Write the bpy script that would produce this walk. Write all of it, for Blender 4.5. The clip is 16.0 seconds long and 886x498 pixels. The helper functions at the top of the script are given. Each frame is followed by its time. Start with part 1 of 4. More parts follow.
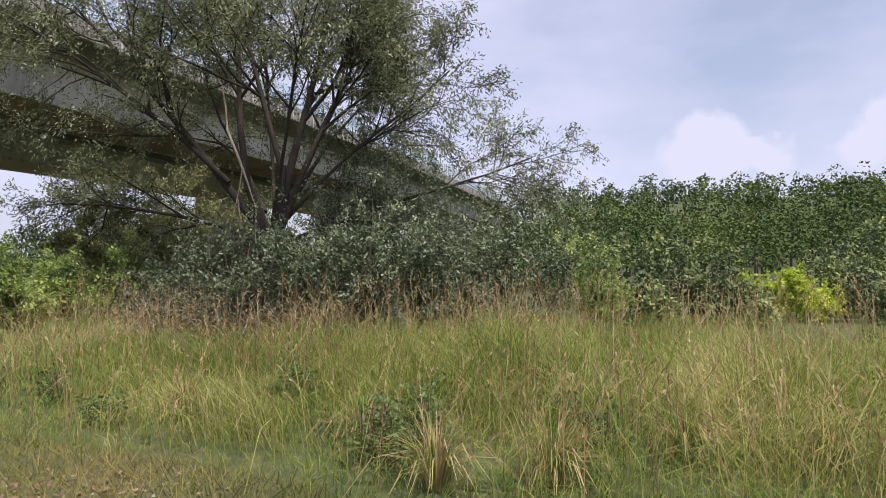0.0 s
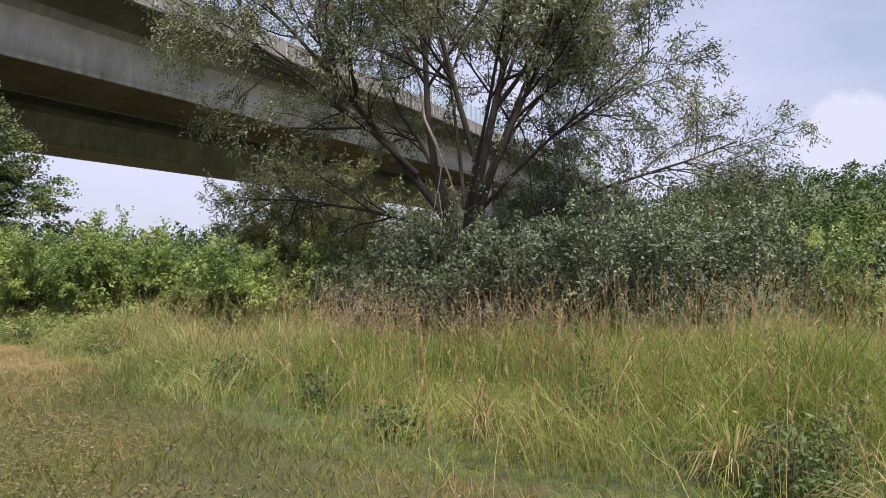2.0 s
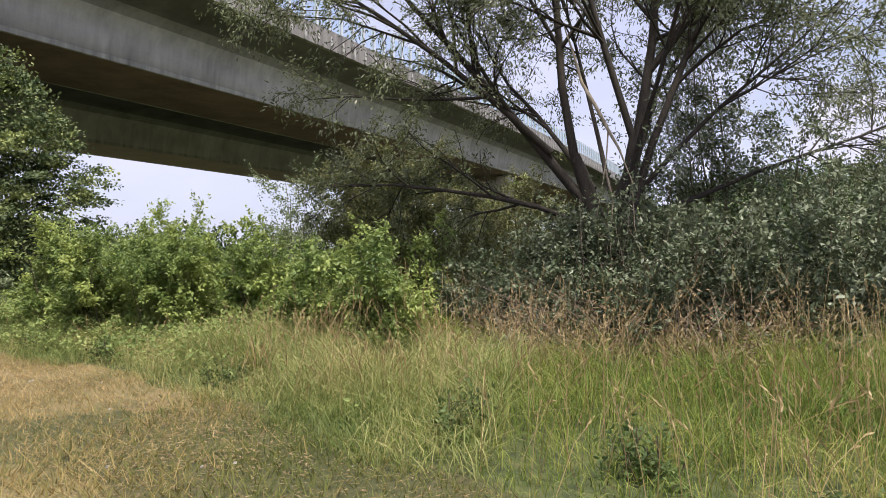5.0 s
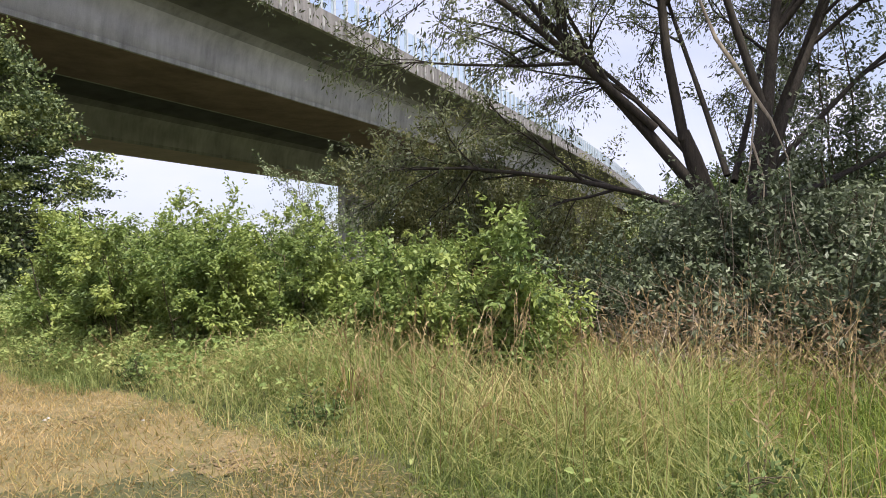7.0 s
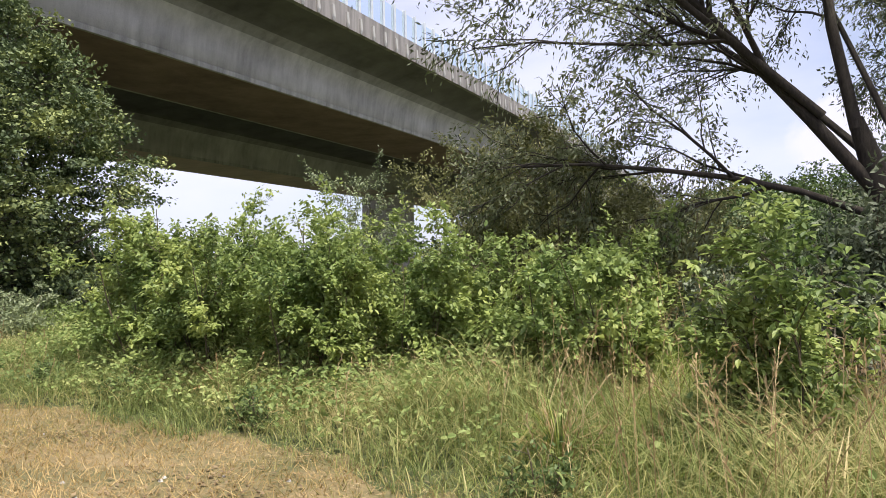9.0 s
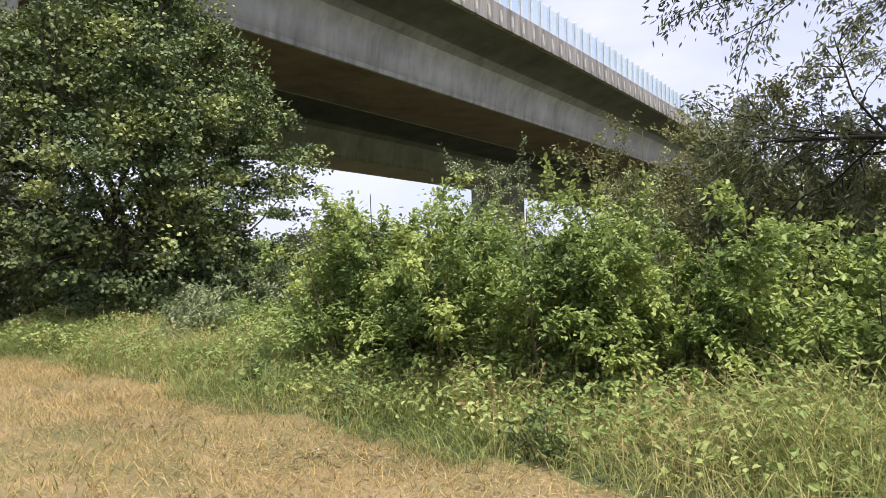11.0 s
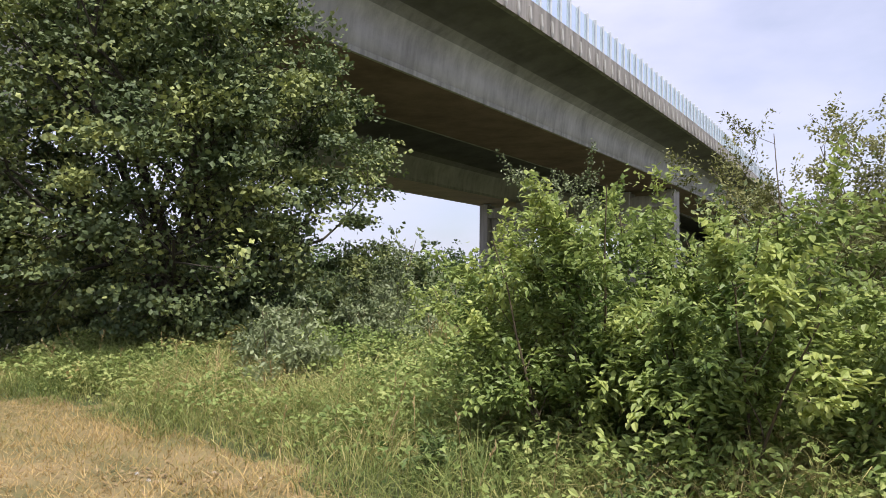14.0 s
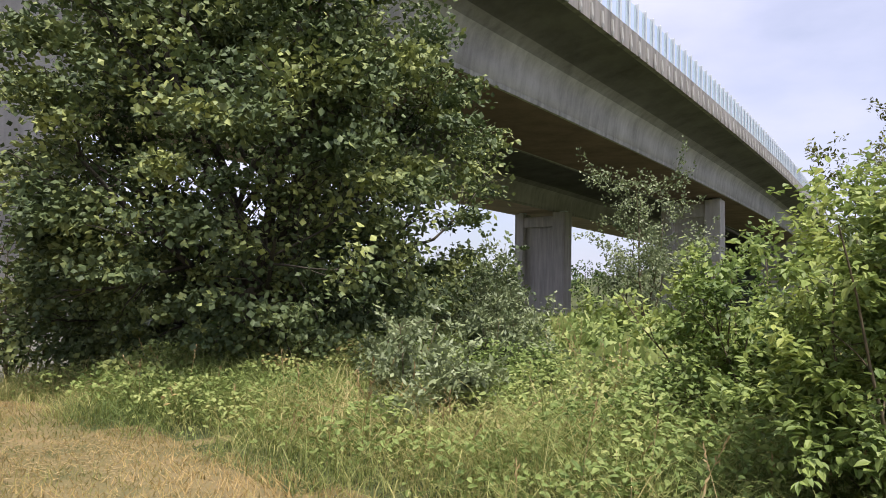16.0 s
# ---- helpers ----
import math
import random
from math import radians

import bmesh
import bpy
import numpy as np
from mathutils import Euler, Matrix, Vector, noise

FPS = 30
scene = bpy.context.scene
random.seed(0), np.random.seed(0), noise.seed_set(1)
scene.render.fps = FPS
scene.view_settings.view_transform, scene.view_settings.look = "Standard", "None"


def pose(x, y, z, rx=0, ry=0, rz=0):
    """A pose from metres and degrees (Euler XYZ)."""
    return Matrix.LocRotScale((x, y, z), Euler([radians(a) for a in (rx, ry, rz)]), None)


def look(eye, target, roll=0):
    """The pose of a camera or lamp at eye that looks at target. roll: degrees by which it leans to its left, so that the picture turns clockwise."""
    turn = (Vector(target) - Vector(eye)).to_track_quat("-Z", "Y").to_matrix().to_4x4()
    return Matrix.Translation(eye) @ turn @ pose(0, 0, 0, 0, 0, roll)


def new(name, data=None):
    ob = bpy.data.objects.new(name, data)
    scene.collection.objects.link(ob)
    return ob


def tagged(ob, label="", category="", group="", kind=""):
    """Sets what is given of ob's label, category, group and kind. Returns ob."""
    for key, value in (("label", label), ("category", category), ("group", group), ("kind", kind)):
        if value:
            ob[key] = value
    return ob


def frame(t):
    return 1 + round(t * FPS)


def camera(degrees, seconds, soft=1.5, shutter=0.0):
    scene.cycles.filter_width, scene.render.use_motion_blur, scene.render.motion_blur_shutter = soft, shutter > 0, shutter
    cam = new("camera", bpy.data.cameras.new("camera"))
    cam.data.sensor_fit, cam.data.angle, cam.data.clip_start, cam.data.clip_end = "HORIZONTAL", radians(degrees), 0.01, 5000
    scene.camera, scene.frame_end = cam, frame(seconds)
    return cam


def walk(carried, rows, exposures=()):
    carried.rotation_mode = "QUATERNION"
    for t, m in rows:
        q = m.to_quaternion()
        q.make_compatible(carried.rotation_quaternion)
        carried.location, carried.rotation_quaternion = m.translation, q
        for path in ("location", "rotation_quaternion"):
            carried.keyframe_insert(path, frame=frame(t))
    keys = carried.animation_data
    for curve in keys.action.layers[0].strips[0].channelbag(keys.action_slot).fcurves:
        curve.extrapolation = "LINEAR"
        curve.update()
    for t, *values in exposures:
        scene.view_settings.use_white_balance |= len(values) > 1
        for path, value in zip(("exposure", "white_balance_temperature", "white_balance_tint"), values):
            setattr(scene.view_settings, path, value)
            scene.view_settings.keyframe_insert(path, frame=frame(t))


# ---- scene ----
cam = camera(66.77, 16.0, soft=0.9)
PATH = [
    (0.0, pose(0.002, 0.001, 1.580, 91.14, 0.13, 0.01)),
    (0.5, pose(-0.455, 0.221, 1.595, 91.01, 0.01, 3.24)),
    (1.0, pose(-0.926, 0.445, 1.608, 90.72, -0.03, 6.31)),
    (1.5, pose(-1.417, 0.626, 1.613, 90.57, 0.00, 8.56)),
    (2.0, pose(-1.931, 0.836, 1.599, 90.68, 0.11, 9.65)),
    (2.5, pose(-2.437, 1.115, 1.578, 90.65, 0.11, 10.41)),
    (3.0, pose(-2.982, 1.386, 1.566, 90.73, 0.16, 10.63)),
    (3.5, pose(-3.487, 1.665, 1.558, 90.77, 0.28, 10.77)),
    (4.0, pose(-3.982, 1.993, 1.563, 90.80, 0.33, 10.72)),
    (6.5, pose(-6.503, 4.246, 1.579, 89.67, 0.77, 8.05)),
    (7.0, pose(-6.958, 4.645, 1.551, 90.20, 0.82, 8.42)),
    (7.5, pose(-7.419, 5.017, 1.544, 90.72, 0.98, 8.40)),
    (8.0, pose(-7.883, 5.373, 1.530, 91.08, 0.86, 8.30)),
    (10.5, pose(-10.240, 6.535, 1.558, 90.93, 1.06, 15.49)),
    (11.0, pose(-10.772, 6.758, 1.552, 90.77, 0.69, 17.83)),
    (11.5, pose(-11.314, 6.997, 1.560, 90.76, 0.15, 18.74)),
    (12.0, pose(-11.848, 7.285, 1.587, 91.12, -0.02, 18.85)),
    (12.5, pose(-12.339, 7.571, 1.600, 91.63, -0.23, 18.42)),
    (13.0, pose(-12.790, 7.913, 1.602, 91.81, -0.34, 17.90)),
    (13.5, pose(-13.261, 8.246, 1.597, 91.95, -0.48, 17.05)),
    (14.0, pose(-13.713, 8.598, 1.597, 92.20, -0.60, 16.89)),
    (14.5, pose(-14.184, 8.823, 1.593, 92.55, -0.62, 17.07)),
    (15.0, pose(-14.668, 9.096, 1.564, 92.91, -0.89, 17.74)),
    (15.5, pose(-15.223, 9.464, 1.547, 93.00, -0.99, 18.61)),
    (16.0, pose(-15.781, 9.734, 1.510, 93.08, -1.04, 18.71)),
]
EXPOSURES = [(0.0, 0.24), (4.0, 0.28), (6.5, 0.52), (8.0, 0.55), (11.0, 0.58), (13.0, 0.43), (16.0, 0.43)]
SUN_ELEVATION, SUN_ROTATION = 68.0, 145.0
SUN_STRENGTH, SKY_STRENGTH = 5.0, 0.105
CLOUD_COLOUR = (6.4, 6.45, 8.5, 1)
CUMULUS_COLOUR = (6.35, 6.3, 8.0, 1)
walk(cam, PATH, EXPOSURES)

# ---- light ----
world = bpy.data.worlds.new("sky")
scene.world = world
world.use_nodes = True
wt = world.node_tree
wt.nodes.clear()
w_out = wt.nodes.new("ShaderNodeOutputWorld")
w_bg = wt.nodes.new("ShaderNodeBackground")
w_sky = wt.nodes.new("ShaderNodeTexSky")
w_sky.sky_type = "NISHITA"
w_sky.sun_disc = False
w_sky.sun_elevation = radians(SUN_ELEVATION)
w_sky.sun_rotation = radians(SUN_ROTATION)
w_sky.air_density, w_sky.dust_density, w_sky.ozone_density = 1.0, 1.5, 1.5
w_co = wt.nodes.new("ShaderNodeTexCoord")
w_map = wt.nodes.new("ShaderNodeMapping")
w_map.inputs["Scale"].default_value = (1.0, 1.0, 2.6)
w_map.inputs["Location"].default_value = (0.35, 0.1, 0.0)
w_noise = wt.nodes.new("ShaderNodeTexNoise")
w_noise.inputs["Scale"].default_value = 1.9
w_noise.inputs["Detail"].default_value = 7
w_noise.inputs["Roughness"].default_value = 0.52
w_ramp = wt.nodes.new("ShaderNodeValToRGB")
w_ramp.color_ramp.elements[0].position = 0.30
w_ramp.color_ramp.elements[0].color = (0.42, 0.42, 0.42, 1)
w_ramp.color_ramp.elements[1].position = 0.62
w_ramp.color_ramp.elements[1].color = (0.97, 0.97, 0.97, 1)
w_mix = wt.nodes.new("ShaderNodeMixRGB")
w_mix.inputs["Color2"].default_value = CLOUD_COLOUR
w_bg.inputs["Strength"].default_value = SKY_STRENGTH
wt.links.new(w_co.outputs["Generated"], w_map.inputs["Vector"])
wt.links.new(w_map.outputs["Vector"], w_noise.inputs["Vector"])
wt.links.new(w_noise.outputs["Fac"], w_ramp.inputs["Fac"])
wt.links.new(w_ramp.outputs["Color"], w_mix.inputs["Fac"])
wt.links.new(w_sky.outputs["Color"], w_mix.inputs["Color1"])


def cumulus(below, centre, size):
    """Mixes a bright heaped cloud, ragged by noise, over the sky colour below."""
    off = wt.nodes.new("ShaderNodeTexNoise")
    off.inputs["Scale"].default_value = 16
    off.inputs["Detail"].default_value = 6
    wt.links.new(w_co.outputs["Generated"], off.inputs["Vector"])
    shift = wt.nodes.new("ShaderNodeVectorMath")
    shift.operation = "MULTIPLY_ADD"
    shift.inputs[1].default_value = (0.11, 0.11, 0.09)
    wt.links.new(off.outputs["Color"], shift.inputs[0])
    wt.links.new(w_co.outputs["Generated"], shift.inputs[2])
    scale = wt.nodes.new("ShaderNodeVectorMath")
    scale.operation = "MULTIPLY"
    scale.inputs[1].default_value = (1, 1, 1.5)
    wt.links.new(shift.outputs[0], scale.inputs[0])
    dist = wt.nodes.new("ShaderNodeVectorMath")
    dist.operation = "DISTANCE"
    az, el = radians(centre[0]), radians(centre[1])
    dist.inputs[1].default_value = (math.sin(az) * math.cos(el) + 0.055, math.cos(az) * math.cos(el) + 0.055, (math.sin(el) + 0.045) * 1.5)
    wt.links.new(scale.outputs[0], dist.inputs[0])
    fade = wt.nodes.new("ShaderNodeMapRange")
    fade.inputs["From Min"].default_value, fade.inputs["From Max"].default_value = size, size * 0.72
    wt.links.new(dist.outputs["Value"], fade.inputs["Value"])
    top = wt.nodes.new("ShaderNodeMixRGB")
    top.inputs["Color2"].default_value = CUMULUS_COLOUR
    wt.links.new(fade.outputs["Result"], top.inputs["Fac"])
    wt.links.new(below, top.inputs["Color1"])
    return top.outputs["Color"]


w_colour = w_mix.outputs["Color"]
for w_centre, w_size in (((21.5, 8.6), 0.075), ((25.5, 8.2), 0.05), ((34.0, 8.8), 0.07)):
    w_colour = cumulus(w_colour, w_centre, w_size)
wt.links.new(w_colour, w_bg.inputs["Color"])
wt.links.new(w_bg.outputs["Background"], w_out.inputs["Surface"])

sun_data = bpy.data.lights.new("sun", "SUN")
sun_data.energy, sun_data.angle, sun_data.color = SUN_STRENGTH, radians(6), (1.0, 0.95, 0.86)
sun = new("sun", sun_data)
_e, _r = radians(SUN_ELEVATION), radians(SUN_ROTATION)
sun.matrix_world = look((math.sin(_r) * math.cos(_e) * 50, math.cos(_r) * math.cos(_e) * 50, math.sin(_e) * 50), (0, 0, 0))

# ---- materials ----


def material(name, roughness=0.8):
    m = bpy.data.materials.new(name)
    m.use_nodes = True
    b = m.node_tree.nodes["Principled BSDF"]
    b.inputs["Roughness"].default_value = roughness
    return m, m.node_tree, b


def add(tree, kind, **values):
    n = tree.nodes.new(kind)
    for key, value in values.items():
        n.inputs[key.replace("_", " ")].default_value = value
    return n


def ramp(tree, source, stops):
    n = tree.nodes.new("ShaderNodeValToRGB")
    while len(n.color_ramp.elements) < len(stops):
        n.color_ramp.elements.new(0.5)
    for e, (p, c) in zip(n.color_ramp.elements, stops):
        e.position, e.color = p, (*c, 1)
    tree.links.new(source, n.inputs["Fac"])
    return n


def leaf_material(name, stops, roughness=0.55, glow=0.35, patch=0.6, specular=0.4, single=0.5):
    """Leaves: colour varies from leaf to leaf and in patches; light shines through them in part."""
    m, t, b = material(name, roughness)
    geo = t.nodes.new("ShaderNodeNewGeometry")
    co = t.nodes.new("ShaderNodeTexCoord")
    no = add(t, "ShaderNodeTexNoise", Scale=patch, Detail=3.0)
    t.links.new(co.outputs["Object"], no.inputs["Vector"])
    mix = t.nodes.new("ShaderNodeMath")
    mix.operation = "MULTIPLY_ADD"
    mix.inputs[1].default_value = single
    scaled = t.nodes.new("ShaderNodeMath")
    scaled.operation = "MULTIPLY_ADD"
    scaled.inputs[1].default_value, scaled.inputs[2].default_value = 1.7, -0.6 + (0.5 - single) * 0.5
    t.links.new(no.outputs["Fac"], scaled.inputs[0])
    t.links.new(geo.outputs["Random Per Island"], mix.inputs[0])
    t.links.new(scaled.outputs[0], mix.inputs[2])
    r = ramp(t, mix.outputs[0], stops)
    t.links.new(r.outputs["Color"], b.inputs["Base Color"])
    b.inputs["Specular IOR Level"].default_value = specular
    tr = t.nodes.new("ShaderNodeBsdfTranslucent")
    hue = add(t, "ShaderNodeHueSaturation", Saturation=1.0, Value=1.15)
    t.links.new(r.outputs["Color"], hue.inputs["Color"])
    t.links.new(hue.outputs["Color"], tr.inputs["Color"])
    ms = t.nodes.new("ShaderNodeMixShader")
    ms.inputs["Fac"].default_value = glow
    t.links.new(b.outputs[0], ms.inputs[1])
    t.links.new(tr.outputs[0], ms.inputs[2])
    t.links.new(ms.outputs[0], t.nodes["Material Output"].inputs["Surface"])
    return m


def bark_material(name, dark, light):
    m, t, b = material(name, 0.9)
    co = t.nodes.new("ShaderNodeTexCoord")
    mp = add(t, "ShaderNodeMapping")
    mp.inputs["Scale"].default_value = (9, 9, 2.2)
    no = add(t, "ShaderNodeTexNoise", Scale=3.0, Detail=8.0, Roughness=0.65)
    t.links.new(co.outputs["Object"], mp.inputs["Vector"])
    t.links.new(mp.outputs["Vector"], no.inputs["Vector"])
    r = ramp(t, no.outputs["Fac"], [(0.3, dark), (0.7, light)])
    t.links.new(r.outputs["Color"], b.inputs["Base Color"])
    bump = add(t, "ShaderNodeBump", Strength=0.7, Distance=0.02)
    t.links.new(no.outputs["Fac"], bump.inputs["Height"])
    t.links.new(bump.outputs["Normal"], b.inputs["Normal"])
    return m


def concrete_material(name, dark, light, streak=1.0):
    """Board-marked concrete with blotches, run-down streaks and fine pores."""
    m, t, b = material(name, 0.88)
    co = t.nodes.new("ShaderNodeTexCoord")
    big = add(t, "ShaderNodeTexNoise", Scale=0.35, Detail=6.0, Roughness=0.6)
    t.links.new(co.outputs["Object"], big.inputs["Vector"])
    mp = add(t, "ShaderNodeMapping")
    mp.inputs["Scale"].default_value = (1.4, 1.4, 0.12)
    run = add(t, "ShaderNodeTexNoise", Scale=1.6, Detail=5.0, Roughness=0.6)
    t.links.new(co.outputs["Object"], mp.inputs["Vector"])
    t.links.new(mp.outputs["Vector"], run.inputs["Vector"])
    fine = add(t, "ShaderNodeTexNoise", Scale=22.0, Detail=4.0)
    t.links.new(co.outputs["Object"], fine.inputs["Vector"])
    mx = add(t, "ShaderNodeMixRGB", Fac=0.5 * streak)
    t.links.new(big.outputs["Fac"], mx.inputs["Color1"])
    t.links.new(run.outputs["Fac"], mx.inputs["Color2"])
    mx2 = add(t, "ShaderNodeMixRGB", Fac=0.15)
    t.links.new(mx.outputs["Color"], mx2.inputs["Color1"])
    t.links.new(fine.outputs["Fac"], mx2.inputs["Color2"])
    r = ramp(t, mx2.outputs["Color"], [(0.34, dark), (0.62, light)])
    t.links.new(r.outputs["Color"], b.inputs["Base Color"])
    bump = add(t, "ShaderNodeBump", Strength=0.25, Distance=0.02)
    t.links.new(mx2.outputs["Color"], bump.inputs["Height"])
    t.links.new(bump.outputs["Normal"], b.inputs["Normal"])
    return m


WILLOW_LEAF = leaf_material("willow_leaf", [(0.1, (0.06, 0.072, 0.027)), (0.5, (0.135, 0.155, 0.065)), (0.9, (0.33, 0.35, 0.21))], 0.5, 0.3, 0.7, 0.5)
SALLOW_LEAF = leaf_material("sallow_leaf", [(0.1, (0.05, 0.07, 0.033)), (0.55, (0.135, 0.163, 0.088)), (0.95, (0.35, 0.38, 0.26))], 0.5, 0.2, 0.9, 0.45)
OLIVE_LEAF = leaf_material("olive_leaf", [(0.1, (0.085, 0.09, 0.03)), (0.5, (0.18, 0.185, 0.065)), (0.9, (0.33, 0.32, 0.14))], 0.6, 0.3, 0.8)
MAPLE_LEAF = leaf_material("maple_leaf", [(0.1, (0.045, 0.070, 0.030)), (0.5, (0.11, 0.145, 0.058)), (0.9, (0.36, 0.39, 0.13))], 0.6, 0.13, 1.1, 0.35, 0.28)
GREEN_LEAF = leaf_material("green_leaf", [(0.05, (0.09, 0.145, 0.04)), (0.45, (0.235, 0.30, 0.09)), (0.9, (0.46, 0.50, 0.155))], 0.5, 0.36, 0.9, 0.35, 0.35)
LIME_LEAF = leaf_material("lime_leaf", [(0.1, (0.26, 0.34, 0.03)), (0.9, (0.54, 0.60, 0.07))], 0.5, 0.4, 0.8, 0.4)
HERB_LEAF = leaf_material("herb_leaf", [(0.05, (0.11, 0.165, 0.05)), (0.45, (0.245, 0.31, 0.10)), (0.85, (0.44, 0.46, 0.18)), (1.0, (0.40, 0.26, 0.12))], 0.6, 0.35, 0.8, 0.25, 0.4)
NETTLE_LEAF = leaf_material("nettle_leaf", [(0.1, (0.055, 0.09, 0.028)), (0.9, (0.19, 0.25, 0.085))], 0.55, 0.3, 0.8, 0.3)
DOGWOOD_LEAF = leaf_material("dogwood_leaf", [(0.1, (0.085, 0.115, 0.05)), (0.9, (0.31, 0.35, 0.185))], 0.5, 0.25, 0.8, 0.5)
WOOD_LEAF = leaf_material("woodland_leaf", [(0.1, (0.024, 0.040, 0.016)), (0.5, (0.062, 0.095, 0.030)), (0.9, (0.17, 0.21, 0.062))], 0.8, 0.12, 0.09, 0.15, 0.2)
GRASS = leaf_material("grass_blade", [(0.05, (0.07, 0.12, 0.022)), (0.4, (0.17, 0.23, 0.042)), (0.8, (0.30, 0.31, 0.075)), (1.0, (0.50, 0.41, 0.17))], 0.6, 0.35, 0.5, 0.3, 0.75)
VERGE = leaf_material("verge_blade", [(0.05, (0.12, 0.17, 0.05)), (0.5, (0.26, 0.29, 0.095)), (0.8, (0.44, 0.40, 0.17)), (1.0, (0.58, 0.47, 0.24))], 0.6, 0.35, 0.5, 0.3, 0.7)
LODGED = leaf_material("lodged_blade", [(0.1, (0.14, 0.17, 0.04)), (0.5, (0.27, 0.26, 0.08)), (0.9, (0.50, 0.42, 0.18))], 0.6, 0.3, 0.6, 0.3)
STRAW = leaf_material("straw", [(0.1, (0.24, 0.155, 0.07)), (0.5, (0.37, 0.265, 0.13)), (0.9, (0.52, 0.41, 0.23))], 0.6, 0.25, 0.6, 0.3)
MOWN = leaf_material("mown_blade", [(0.05, (0.12, 0.15, 0.045)), (0.3, (0.24, 0.22, 0.08)), (0.6, (0.42, 0.30, 0.13)), (1.0, (0.58, 0.43, 0.22))], 0.7, 0.25, 0.35, 0.2)
PATH_GRASS = leaf_material("path_blade", [(0.1, (0.08, 0.11, 0.026)), (0.5, (0.175, 0.18, 0.05)), (0.8, (0.26, 0.21, 0.075)), (1.0, (0.38, 0.28, 0.12))], 0.7, 0.25, 0.5, 0.2)
RUST = leaf_material("rust_leaf", [(0.1, (0.13, 0.09, 0.055)), (0.9, (0.34, 0.25, 0.15))], 0.7, 0.2, 0.8, 0.2)
WILLOW_BARK = bark_material("willow_bark", (0.018, 0.014, 0.011), (0.058, 0.045, 0.034))
TREE_BARK = bark_material("tree_bark", (0.03, 0.025, 0.02), (0.10, 0.085, 0.065))
DEAD_WOOD = bark_material("dead_wood", (0.20, 0.155, 0.11), (0.42, 0.35, 0.26))
TWIG = bark_material("twig_bark", (0.06, 0.05, 0.03), (0.16, 0.12, 0.07))
CONCRETE = concrete_material("weathered_concrete", (0.28, 0.262, 0.266), (0.60, 0.567, 0.576), 0.8)
# the girder's concrete in two darker tones, shade put into the colour
CONCRETE_HALF_SHADE = concrete_material("half_shaded_haunch_concrete", (0.155, 0.143, 0.145), (0.35, 0.328, 0.334), 0.9)
CONCRETE_DECK_SHADE = concrete_material("shaded_deck_concrete", (0.075, 0.068, 0.069), (0.165, 0.152, 0.155), 0.4)
# near underside: brownish, and darkened so that the colour carries its shade
CONCRETE_SHADED_SOFFIT = concrete_material("shaded_brown_soffit_concrete", (0.125, 0.078, 0.074), (0.26, 0.172, 0.163), 0.4)
# far underside: lightened so that the colour carries the light on it
CONCRETE_LIT_SOFFIT = concrete_material("lit_soffit_concrete", (0.42, 0.31, 0.285), (0.64, 0.485, 0.44), 0.5)
CONCRETE_PIER = concrete_material("pier_concrete", (0.29, 0.265, 0.245), (0.54, 0.505, 0.47), 1.4)
CONCRETE_COPING = concrete_material("stained_coping", (0.13, 0.12, 0.115), (0.34, 0.315, 0.30), 1.8)
CONCRETE_EDGE = concrete_material("coping_concrete", (0.22, 0.21, 0.20), (0.52, 0.50, 0.48), 1.6)

# ---- building helpers ----


def mesh_object(name, verts, faces, mat, parent=None, label="", smooth=False):
    """A mesh object from arrays; all faces have the same number of corners."""
    verts = np.asarray(verts, dtype=np.float32).reshape(-1, 3)
    faces = np.asarray(faces, dtype=np.int32)
    me = bpy.data.meshes.new(name)
    k = faces.shape[1]
    me.vertices.add(len(verts))
    me.vertices.foreach_set("co", verts.ravel())
    me.loops.add(faces.size)
    me.loops.foreach_set("vertex_index", faces.ravel())
    me.polygons.add(len(faces))
    me.polygons.foreach_set("loop_start", np.arange(0, faces.size, k, dtype=np.int32))
    me.polygons.foreach_set("use_smooth", np.full(len(faces), smooth))
    me.update(calc_edges=True)
    me.materials.append(mat)
    ob = new(name, me)
    if parent:
        ob.parent = parent
    if label:
        tagged(ob, label)
    return ob


def part(name, bm, mat, parent, label=""):
    me = bpy.data.meshes.new(name)
    bm.to_mesh(me)
    bm.free()
    me.materials.append(mat)
    ob = new(name, me)
    if parent:
        ob.parent = parent
    if label:
        tagged(ob, label)
    return ob


def tube(verts, faces, pts, radii, sides=6):
    """A tapered tube along pts, added to the lists."""
    pts = [Vector(p) for p in pts]
    base = len(verts)
    n = len(pts)
    for i, p in enumerate(pts):
        d = (pts[min(i + 1, n - 1)] - pts[max(i - 1, 0)]).normalized()
        ref = Vector((0, 0, 1)) if abs(d.z) < 0.9 else Vector((1, 0, 0))
        u = d.cross(ref).normalized()
        v = d.cross(u)
        for k in range(sides):
            a = 2 * math.pi * k / sides
            verts.append(p + (u * math.cos(a) + v * math.sin(a)) * radii[i])
    for i in range(n - 1):
        for k in range(sides):
            a, b = base + i * sides + k, base + i * sides + (k + 1) % sides
            faces.append((a, b, b + sides, a + sides))


def unit(a):
    return a / np.maximum(np.linalg.norm(a, axis=1, keepdims=True), 1e-6)


